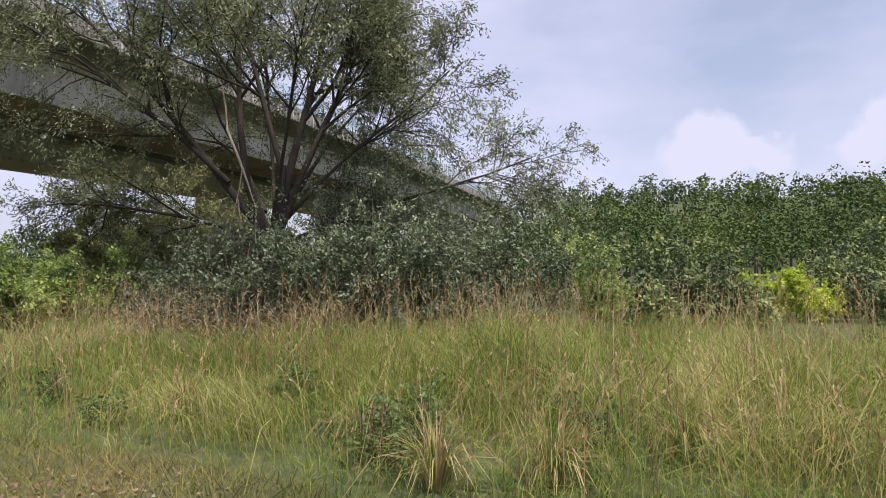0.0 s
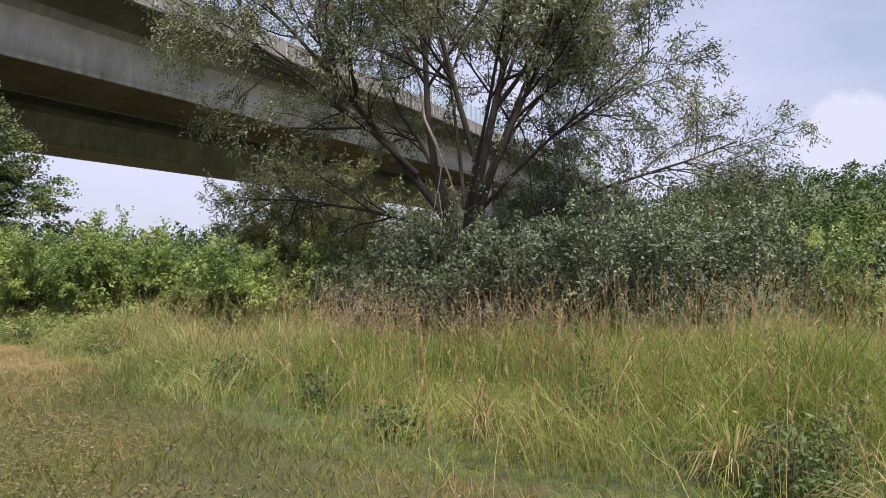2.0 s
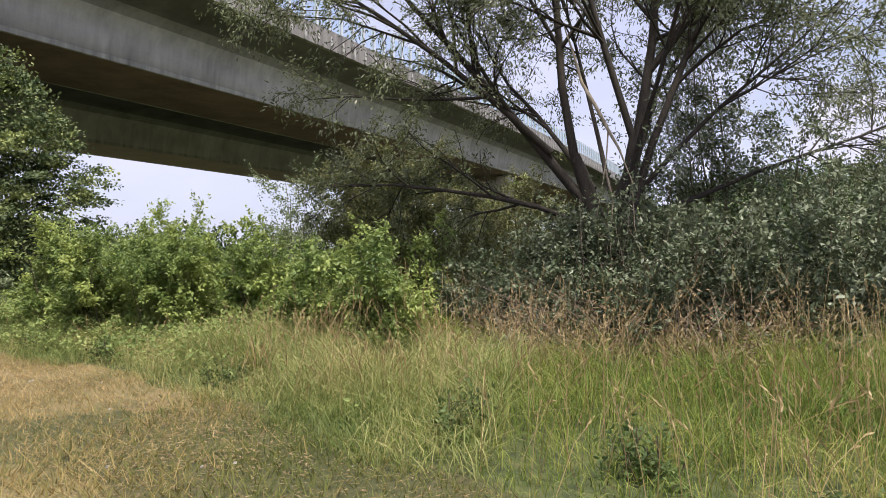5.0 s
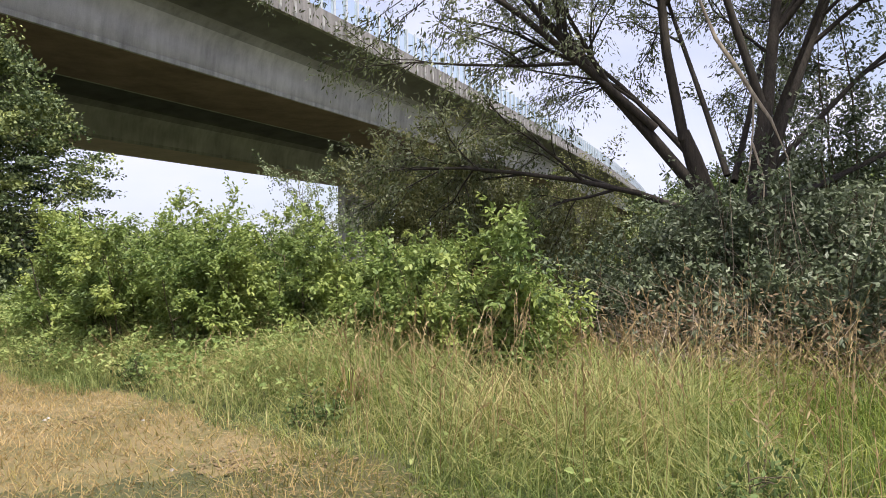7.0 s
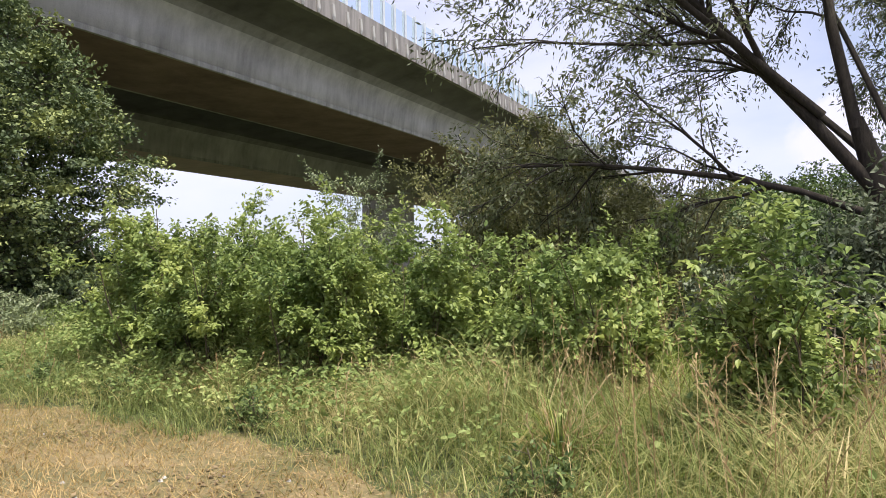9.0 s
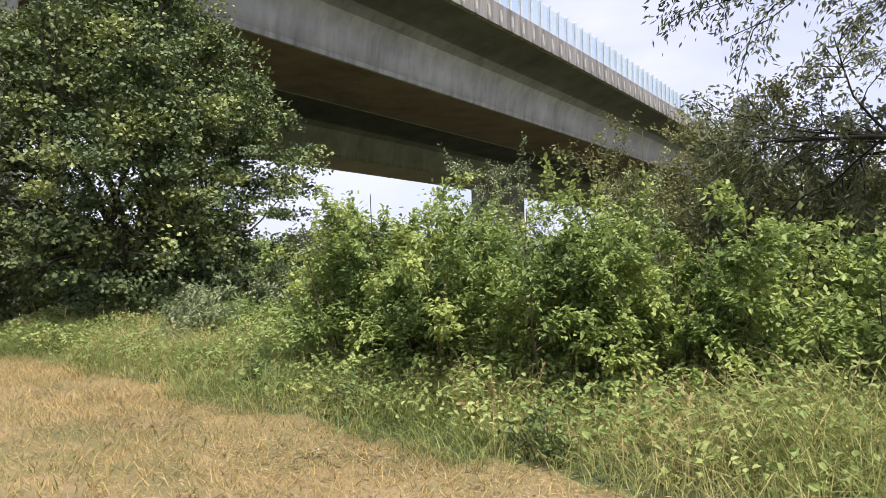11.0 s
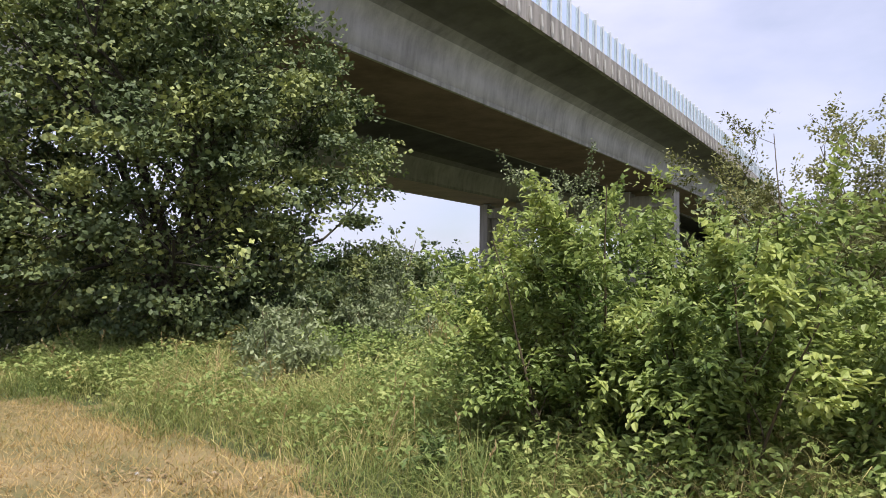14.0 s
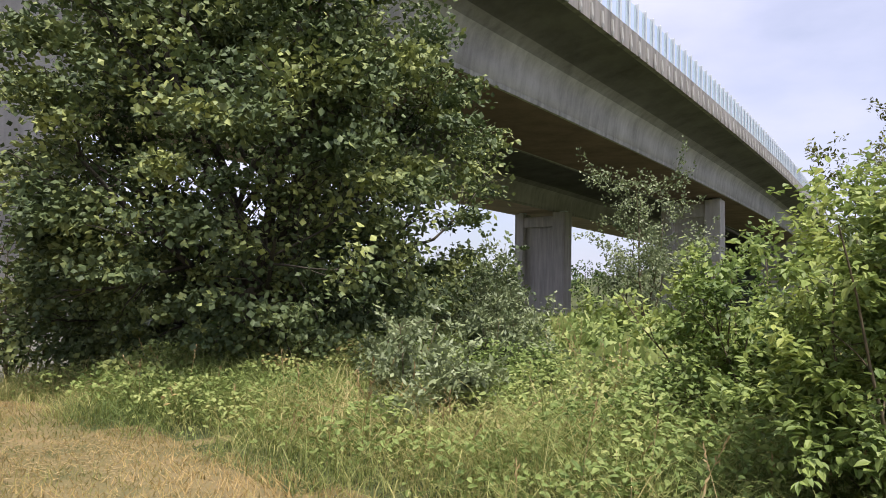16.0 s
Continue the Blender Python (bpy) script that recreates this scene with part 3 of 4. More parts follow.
def build_woods():
    rng = np.random.default_rng(11)
    pos, size = [], []
    tries = 0
    while len(pos) < 620 and tries < 60000:
        tries += 1
        az = rng.uniform(-58, 42)
        r = 65 * math.exp(rng.uniform(0, 1.7))
        a = radians(az)
        x, y = r * math.sin(a), r * math.cos(a)
        o = (x + 12) * -0.942 + (y - 7) * 0.336 - 0.5 * CURVE * max(0, (x + 12) * 0.336 + (y - 7) * 0.942) ** 2
        if 12 < o < 62:
            continue
        if az < 3 and (r < 100 or r > 240):
            continue
        h = rng.uniform(6.0, 10.0) if az < 3 else rng.uniform(7, 11) * (0.75 + 0.25 * min(1, r / 150))
        if any((x - q[0]) ** 2 + (y - q[1]) ** 2 < (0.25 * (h + k)) ** 2 for q, k in zip(pos, size)):
            continue
        pos.append((x, y, float(ground_height(x, y))))
        size.append(h)
    V, F = [], []
    tv, tf = [], []
    count = 0
    for (x, y, z), h in zip(pos, size):
        r = math.hypot(x, y)
        fine = r < 140 and x > -5
        lobes = 11 if fine else 7
        per = 48 if fine else 18
        leaf = h * (0.034 if fine else 0.060)
        for _ in range(lobes):
            u = rng.normal(0, 1, 3)
            u[2] = abs(u[2]) - 1.0
            u /= np.linalg.norm(u)
            c = np.array([x, y, z + h * 0.48]) + u * np.array([h * 0.30, h * 0.30, h * 0.36])
            rad = h * rng.uniform(0.09, 0.2)
            d = unit(rng.normal(0, 1, (per, 3)) + u * 0.7 + np.array([0, 0, 0.3]))
            p = c + d * rad * rng.uniform(0.7, 1.1, (per, 1))
            vv, ff = leaves(rng, p, d + np.array([0, 0, -0.3]), leaf * 1.5, leaf * 1.2, 0.6, 0.6)
            V.append(vv)
            F.append(ff + count)
            count += len(vv)
        tube(tv, tf, [(x, y, z - 0.5), (x, y, z + h * 0.4)], [h * 0.022, h * 0.012], 4)
    ob = mesh_object("woodland", np.concatenate(V), np.concatenate(F), WOOD_LEAF)
    tagged(ob, "dense green deciduous woodland on the far hillside", "woodland", kind="stuff")
    ob2 = mesh_object("woodland_trunks", [tuple(p) for p in tv], tf, TREE_BARK)
    tagged(ob2, "dark trunks of the far woodland trees", "woodland", kind="stuff")


build_woods()


# ---- trees and shrubs ----


def build_willow():
    rng = np.random.default_rng(5)
    base = Vector((-4.0, 15.6, 0))
    thing = empty("willow_tree", base, "large spreading willow with grey-green leaves and leaning stems", "tree")
    spec = {"levels": 4, "bend": [0.06, 0.15, 0.2, 0.25], "lift": [0.0, 0.03, -0.05, -0.12], "children": [11, 8, 5, 0], "from": [0.3, 0.2, 0.15, 0], "angle": [(0.35, 0.95), (0.4, 1.0), (0.4, 1.1)], "shorter": [(0.36, 0.58), (0.35, 0.6), (0.35, 0.6)]}
    out, tips = [], []
    # compass bearing (0 is +y), rise in degrees, bend of the rise a step, length, radius, foot, first fork of side branches
    limbs = [(-82, 56, -0.05, 7.4, 0.15, (-0.3, 0.5, 2.3), 0.3), (-60, 84, 0.0, 7.6, 0.13, (-0.65, 0.45, 3.3), 0.25), (25, 80, 0.0, 8.4, 0.16, (0.2, -0.4, 2.2), 0.3),
             (-70, 74, 0.02, 7.0, 0.10, (0.35, -0.3, 3.6), 0.2), (62, 64, 0.03, 6.6, 0.12, (0.3, -0.3, 2.3), 0.3), (-84, 24, -0.06, 5.0, 0.085, (-0.45, 0.5, 2.1), 0.25),
             (-95, 40, -0.02, 7.2, 0.10, (-1.1, 0.4, 3.5), 0.2), (-40, 52, 0.0, 6.4, 0.09, (-0.3, 0.6, 2.8), 0.3),
             (70, 20, 0.03, 6.9, 0.085, (0.4, 0.2, 2.1), 0.6), (150, 66, -0.02, 5.6, 0.08, (0.2, -0.5, 2.6), 0.3), (88, 46, 0.0, 5.2, 0.075, (0.4, -0.1, 2.6), 0.3), (14, 50, 0.0, 7.4, 0.085, (0.1, 0.4, 2.6), 0.35), (32, 60, 0.0, 7.4, 0.09, (0.3, 0.0, 2.8), 0.3), (-12, 66, 0.0, 7.0, 0.075, (0.0, 0.4, 2.7), 0.3)]
    for az, el, arch, ln, r, foot, first in limbs:
        a, e = radians(az), radians(el)
        d = Vector((math.sin(a) * math.cos(e), math.cos(a) * math.cos(e), math.sin(e)))
        own = dict(spec, lift=[arch] + spec["lift"][1:])
        own["from"] = [first] + spec["from"][1:]
        branch(rng, out, tips, foot, d, ln, r * 0.7, 0, own)
    v, f = [], []
    tube(v, f, [(-0.1, 0.3, -0.2), (-0.12, 0.32, 0.6), (-0.2, 0.4, 1.5), (-0.32, 0.5, 2.4), (-0.5, 0.5, 3.0), (-0.66, 0.46, 3.45)], [0.34, 0.24, 0.2, 0.17, 0.14, 0.095], 12)
    tube(v, f, [(0.05, -0.1, -0.2), (0.08, -0.2, 0.6), (0.12, -0.32, 1.4), (0.2, -0.4, 2.3), (0.3, -0.34, 3.2), (0.36, -0.3, 3.7)], [0.3, 0.22, 0.18, 0.14, 0.11, 0.07], 12)
    mesh_object("trunk", [tuple(p) for p in v], f, WILLOW_BARK, thing, "dark forked willow trunk", True)
    for item in [o for o in out if o[2] == 0]:
        branches_mesh("limb", [item], WILLOW_BARK, thing, (0,), 0.02, 8)
    branches_mesh("branchwork", out, WILLOW_BARK, thing, (1, 2), 0.008, 5)
    branches_mesh("twig_mass", out[::3], TWIG, thing, (3,), 0.004, 3)
    pos, way = scatter_on(rng, tips, 150000, 0.075)
    vv, ff = leaves(rng, pos, way * 0.7 + np.array([0, 0, -0.35]), 0.11, 0.032, 0.35, 0.5)
    mesh_object("crown", vv, ff, WILLOW_LEAF, thing, "narrow grey-green willow leaves")
    # the broken bare limb that hangs from the fork
    v, f = [], []
    tube(v, f, [(-0.85, -0.9, 5.5), (-0.70, -1.1, 4.95), (-0.58, -1.35, 4.4), (-0.36, -1.5, 3.95), (-0.18, -1.6, 3.55), (-0.02, -1.75, 3.2), (0.10, -1.8, 2.85)], [0.010, 0.022, 0.028, 0.030, 0.028, 0.020, 0.007], 7)
    tube(v, f, [(-0.18, -1.6, 3.55), (-0.22, -1.7, 3.1), (-0.30, -1.8, 2.6), (-0.42, -1.85, 2.0)], [0.016, 0.012, 0.009, 0.004], 6)
    tube(v, f, [(-0.24, -1.72, 2.9), (-0.14, -1.85, 2.4), (-0.18, -1.9, 1.9)], [0.018, 0.012, 0.006], 5)
    tube(v, f, [(-0.02, -1.75, 3.2), (0.16, -1.8, 2.7), (0.18, -1.9, 2.0), (0.3, -2.0, 1.3)], [0.010, 0.009, 0.007, 0.004], 5)
    mesh_object("broken_limb", [tuple(p) for p in v], f, DEAD_WOOD, thing, "bare pale broken limb hanging down", True)


build_willow()


def build_shrub(name, at, height, radius, leaf_mat, count, length, width, seed, label, category="shrub", group="", up=0.6, stems=14, spread=0.6, bark=None, broad=False, wide=0.75):
    """Many stems from one foot, with side twigs and leaves all the way down."""
    rng = np.random.default_rng(seed)
    z = float(ground_height(at[0], at[1]))
    thing = empty(name, (at[0], at[1], z - 0.02), label, category, group)
    spec = {"levels": 3, "bend": [0.10, 0.2, 0.25], "lift": [0.06, 0.03, 0.0], "children": [9, 4, 0], "from": [0.12, 0.2, 0], "angle": [(0.6, 1.25), (0.4, 1.0)], "shorter": [(0.3, 0.5), (0.4, 0.7)]}
    out, tips = [], []
    for i in range(stems):
        a = rng.uniform(0, 2 * math.pi)
        q = math.sqrt((i + 0.5) / stems)
        lean = q * wide * radius / height
        d = Vector((math.cos(a) * lean, math.sin(a) * lean, 1))
        foot = (math.cos(a) * q * radius * 0.45, math.sin(a) * q * radius * 0.45, -0.05)
        h = height * (1.0 - 0.38 * q * q) * rng.uniform(0.68, 1.12) * (1 + 0.4 * lean * lean) ** 0.5
        branch(rng, out, tips, foot, d, h * 0.95, 0.006 + height * 0.0042, 0, spec)
    for item in [o for o in out if o[2] == 0]:
        branches_mesh("stem", [item], bark or TWIG, thing, (0,), 0.005, 5)
    twigs = branches_mesh("twig_mass", out[::2], bark or TWIG, thing, (1,), 0.004, 3)
    if twigs:
        tagged(twigs, kind="stuff")
    pos, way = scatter_on(rng, tips, count, 0.035 * max(1.0, height / 3))
    pos[:, 2] = np.maximum(pos[:, 2], 0.03)
    if broad:
        lift = pos[:, 2] > rng.uniform(0.15, 0.75, len(pos))
        pos, way = pos[lift], way[lift]
    vv, ff = (broad_leaves if broad else leaves)(rng, pos, way * (np.array([0.9, 0.9, 0.25]) if broad else 0.6) + np.array([0, 0, -0.12]), length, width, up, 0.5 if broad else spread)
    mesh_object("foliage", vv, ff, leaf_mat, thing)
    return thing


def build_maple():
    rng = np.random.default_rng(21)
    base = Vector((-22.5, 19.5, float(ground_height(-22.5, 19.5))))
    thing = empty("field_maple", base, "dense dark green broadleaf tree leafy down to the ground", "tree")
    spec = {"levels": 4, "bend": [0.07, 0.14, 0.2, 0.25], "lift": [0.02, 0.04, 0.0, -0.03], "children": [8, 7, 4, 0], "from": [0.22, 0.2, 0.2, 0], "angle": [(0.5, 1.1), (0.4, 1.0), (0.4, 1.1)], "shorter": [(0.4, 0.6), (0.36, 0.55), (0.35, 0.6)]}
    out, tips = [], []
    for i in range(13):
        a = i * 2.4 + rng.uniform(-0.3, 0.3)
        el = radians([78, 66, 60, 50, 46, 40, 34, 30, 24, 20, 14, 8, 5][i])
        d = Vector((math.cos(a) * math.cos(el), math.sin(a) * math.cos(el), math.sin(el)))
        ln = [6.2, 5.8, 5.5, 4.6, 4.4, 4.2, 3.9, 3.8, 3.6, 3.6, 3.5, 3.4, 3.3][i]
        branch(rng, out, tips, (0, 0, 1.3 - 0.05 * i), d, ln, 0.12 - 0.005 * i, 0, spec)
    v, f = [], []
    tube(v, f, [(0, 0, -0.2), (0, 0, 0.5), (0.03, 0.02, 1.5)], [0.42, 0.33, 0.28], 10)
    mesh_object("trunk", [tuple(p) for p in v], f, TREE_BARK, thing, "", True)
    for item in [o for o in out if o[2] == 0]:
        branches_mesh("limb", [item], TREE_BARK, thing, (0,), 0.02, 7)
    branches_mesh("branchwork", out, TREE_BARK, thing, (1, 2), 0.008, 4)
    pos, way = scatter_on(rng, tips, 32000, 0.16)
    # leafy sprays all over a dome-shaped crown, thinner inside
    n = 520
    d = unit(rng.normal(0, 1, (n, 3)) + np.array([0, 0, 0.25]))
    shell = np.where(rng.uniform(0, 1, n) < 0.75, rng.uniform(0.85, 1.06, n), rng.uniform(0.45, 0.85, n))
    spray = d * shell[:, None]
    narrow = 1 - 0.42 * np.clip(spray[:, 2], 0, 1)
    spray = np.stack([spray[:, 0] * 4.15 * narrow, spray[:, 1] * 4.15 * narrow, 3.7 + spray[:, 2] * 4.6], 1)
    spray[:, :2] *= np.interp(spray[:, 2], [0.3, 2.0, 4.2], [0.84, 0.92, 1.0])[:, None]
    low = spray[:, 2] < 0.3
    spray[low, 2] = rng.uniform(0.3, 2.0, low.sum())
    per = 165
    size = rng.uniform(0.28, 0.66, n)
    q = unit(rng.normal(0, 1, (n * per, 3))) * rng.uniform(0.3, 1.0, (n * per, 1))
    q = q * np.repeat(size, per)[:, None] * np.array([1.2, 1.2, 0.42]) + np.repeat(spray, per, 0)
    outward = unit(np.repeat(spray - np.array([0, 0, 3.0]), per, 0))
    pos, way = np.concatenate([pos, q]), np.concatenate([way, outward])
    pos[:, 2] = np.maximum(pos[:, 2], 0.1)
    vv, ff = leaves(rng, pos, way * 0.6 + np.array([0, 0, -0.2]), 0.10, 0.095, 0.62, 0.65)
    mesh_object("crown", vv, ff, MAPLE_LEAF, thing, "lobed dark green leaves with yellowish tips")


build_maple()

# grey-green sallows round the willow's foot
for _i, (_x, _y, _h, _r, _n) in enumerate([(-6.4, 14.6, 1.7, 1.3, 8000), (-5.1, 13.5, 1.5, 1.1, 8000), (-2.7, 12.8, 2.1, 1.1, 10000), (-3.7, 12.6, 1.7, 0.9, 7000), (-4.5, 12.9, 1.6, 0.9, 7000), (-1.7, 12.8, 2.8, 1.4, 12000), (-0.2, 13.2, 3.0, 1.4, 12000), (1.3, 14.2, 3.2, 1.5, 11000), (0.2, 16.2, 3.6, 1.6, 6000), (-1.5, 17.2, 5.6, 2.0, 34000), (-5.3, 14.7, 2.6, 1.1, 9000), (-4.3, 14.3, 2.9, 0.9, 9000), (-3.4, 14.1, 2.8, 0.9, 9000)]):
    build_shrub("sallow_shrub", (_x, _y), _h, _r, SALLOW_LEAF, int(_n * 0.75), 0.095, 0.046, 100 + _i, "grey-green sallow shrub growing beneath the willow", "shrub", "sallow shrubs", 0.6, 14)

# bright green saplings of the thicket: the front row with fully shaped leaves
for _i, (_x, _y, _h, _r, _n) in enumerate([(-7.06, 11.0, 1.75, 0.7, 9000), (-10.4, 13.7, 1.75, 0.95, 14000), (-11.7, 13.5, 2.05, 0.9, 15000), (-13.0, 14.2, 2.3, 1.1, 18000), (-14.2, 14.4, 2.4, 0.95, 18000)]):
    build_shrub("green_sapling_bush", (_x, _y), _h, _r, GREEN_LEAF, _n, 0.072, 0.044, 200 + _i, "bright green leafy sapling bush at the front of the thicket", "bush", "green thicket", 0.8, 13, broad=True)
for _i, (_x, _y, _h, _r, _n) in enumerate([(-8.6, 13.4, 1.8, 1.2, 10000), (-9.9, 14.3, 2.1, 1.2, 10000), (-12.3, 15.6, 2.6, 1.2, 10000), (-13.8, 16.6, 2.75, 1.2, 10000), (-10.9, 15.4, 2.3, 1.2, 9000), (-15.1, 16.6, 2.2, 0.9, 8000), (-8.4, 15.6, 2.3, 1.3, 9000)]):
    build_shrub("green_sapling_bush", (_x, _y), _h, _r, GREEN_LEAF, _n, 0.085, 0.056, 220 + _i, "bright green leafy sapling bush in the roadside thicket", "bush", "green thicket", 0.8, 13, spread=0.5)

build_shrub("lime_bush", (9.4, 18.3), 1.5, 1.5, LIME_LEAF, 6000, 0.11, 0.07, 301, "yellow-green flat-topped bush behind the meadow", "bush", "", 0.7, 14)
build_shrub("green_sapling_bush", (3.3, 14.4), 2.1, 0.9, GREEN_LEAF, 5000, 0.09, 0.05, 302, "bright green leafy sapling bush at the meadow edge", "bush", "green thicket", 0.7, 10)
for _i, (_x, _y, _h, _r) in enumerate([(5.2, 19.0, 2.4, 1.8), (4.6, 16.2, 1.5, 1.3), (6.8, 16.6, 1.3, 1.4), (11.6, 17.2, 1.3, 1.5), (13.8, 17.6, 1.5, 1.6), (7.6, 22.0, 2.8, 2.2), (12.0, 20.0, 2.2, 2.0), (4.4, 25.0, 3.8, 2.4), (14.5, 24.0, 3.0, 2.4), (-20.0, 24.5, 2.7, 1.5), (-27.6, 19.2, 3.8, 1.8)]):
    build_shrub("hedge_shrub", (_x, _y), _h, _r, MAPLE_LEAF, 3400, 0.14, 0.10, 310 + _i, "dark green hedge shrub with small dense leaves", "shrub", "hedge shrubs", 0.6, 14)

# olive shrubs between thicket and bridge
for _i, (_x, _y, _h, _r, _n) in enumerate([(-9.9, 23.4, 5.5, 2.6, 25000), (-6.6, 20.8, 4.0, 2.0, 10000), (-5.8, 24.0, 4.6, 2.0, 8000), (-8.5, 18.3, 4.2, 2.0, 22000)]):
    build_shrub("olive_shrub", (_x, _y), _h, _r, OLIVE_LEAF, _n, 0.095, 0.045, 330 + _i, "tall olive-green shrub with loose upright twigs", "shrub", "olive shrubs", 0.5, 14)
for _i, (_x, _y, _h, _r) in enumerate([(-16.7, 31.6, 5.9, 1.2)]):
    build_shrub("young_birch", (_x, _y), _h, _r, DOGWOOD_LEAF, 8000, 0.10, 0.07, 340 + _i, "slender young tree with small grey-green leaves", "tree", "young trees", 0.5, 5)
for _i, (_x, _y, _h, _r) in enumerate([(-18.6, 16.4, 1.45, 1.7), (-17.9, 18.6, 1.3, 0.9), (-18.7, 21.6, 2.0, 1.2)]):
    build_shrub("dogwood_shrub", (_x, _y), _h, _r, DOGWOOD_LEAF, 7500, 0.095, 0.04, 350 + _i, "grey-green dogwood shrub beside the dark tree", "shrub", "dogwood shrubs", 0.65, 12)
# hedgerow under and beyond the bridges
_rng = np.random.default_rng(8)
for _i in range(15):
    _x = -48 + _i * 3.3 + _rng.uniform(-1, 1)
    if -20.5 < _x < -12.5:
        continue
    _y = 33 + _rng.uniform(-4, 7) - 0.12 * (_x + 25)
    build_shrub("hedge_tree", (_x, _y), _rng.uniform(3.2, 5.0), _rng.uniform(1.8, 2.6), MAPLE_LEAF if _i % 3 else GREEN_LEAF, 2500, 0.18, 0.12, 400 + _i, "green hedge tree growing below the bridge", "tree", "hedge trees", 0.6, 10)

# ---- grass ----


def clumps(x, y, k, seed):
    return 0.5 + 0.25 * (np.sin(x * k + seed) * np.cos(y * k * 1.3 + 2 * seed) + np.sin((x + y) * k * 0.63 + 3 * seed) * np.cos((x - 0.6 * y) * k * 1.7))


def blades(rng, x, y, h, w, lean, bend, stray=1.9):
    """Arching blades of grass, three segments each, as triangles."""
    n = len(x)
    z = ground_height(x, y)
    a = 9 * clumps(x, y, 0.7, 3.0) + rng.normal(0, stray, n)
    d = np.stack([np.cos(a), np.sin(a), np.zeros(n)], 1)
    turn = a + rng.normal(0, 0.8, n)
    s = np.stack([-np.sin(turn), np.cos(turn), np.zeros(n)], 1)
    p = np.stack([x, y, z - 0.02], 1)
    ln = np.abs(rng.normal(lean, lean * 0.6, n))[:, None]
    bd = np.abs(rng.normal(bend, bend * 0.7, n))[:, None]
    up = np.array([0, 0, 1.0])
    hh = h[:, None]
    one = p + (up * 0.45 + d * ln * 0.35) * hh
    two = one + (up * (0.38 - 0.16 * bd) + d * (ln * 0.4 + bd * 0.3)) * hh
    tip = two + (up * (0.22 - 0.34 * bd) + d * (ln * 0.25 + bd * 0.5)) * hh
    tip[:, 2] = np.maximum(tip[:, 2], z + 0.02)
    w = w[:, None] * 0.5
    v = np.empty((n, 7, 3))
    v[:, 0], v[:, 1] = p - s * w, p + s * w
    v[:, 2], v[:, 3] = one - s * w, one + s * w
    v[:, 4], v[:, 5], v[:, 6] = two - s * w * 0.7, two + s * w * 0.7, tip
    k = np.arange(n)[:, None] * 7
    f = np.concatenate([k + np.array(q) for q in ([0, 1, 3], [0, 3, 2], [2, 3, 5], [2, 5, 4], [4, 5, 6])])
    return v.reshape(-1, 3), f


def spread_places(rng, n, x0, x1, depth0, depth1):
    x = rng.uniform(x0, x1, n)
    ex, ey = np.array(EDGE)[::-1].T
    y = np.interp(x, ex, ey) + rng.uniform(depth0, depth1, n)
    return x, y


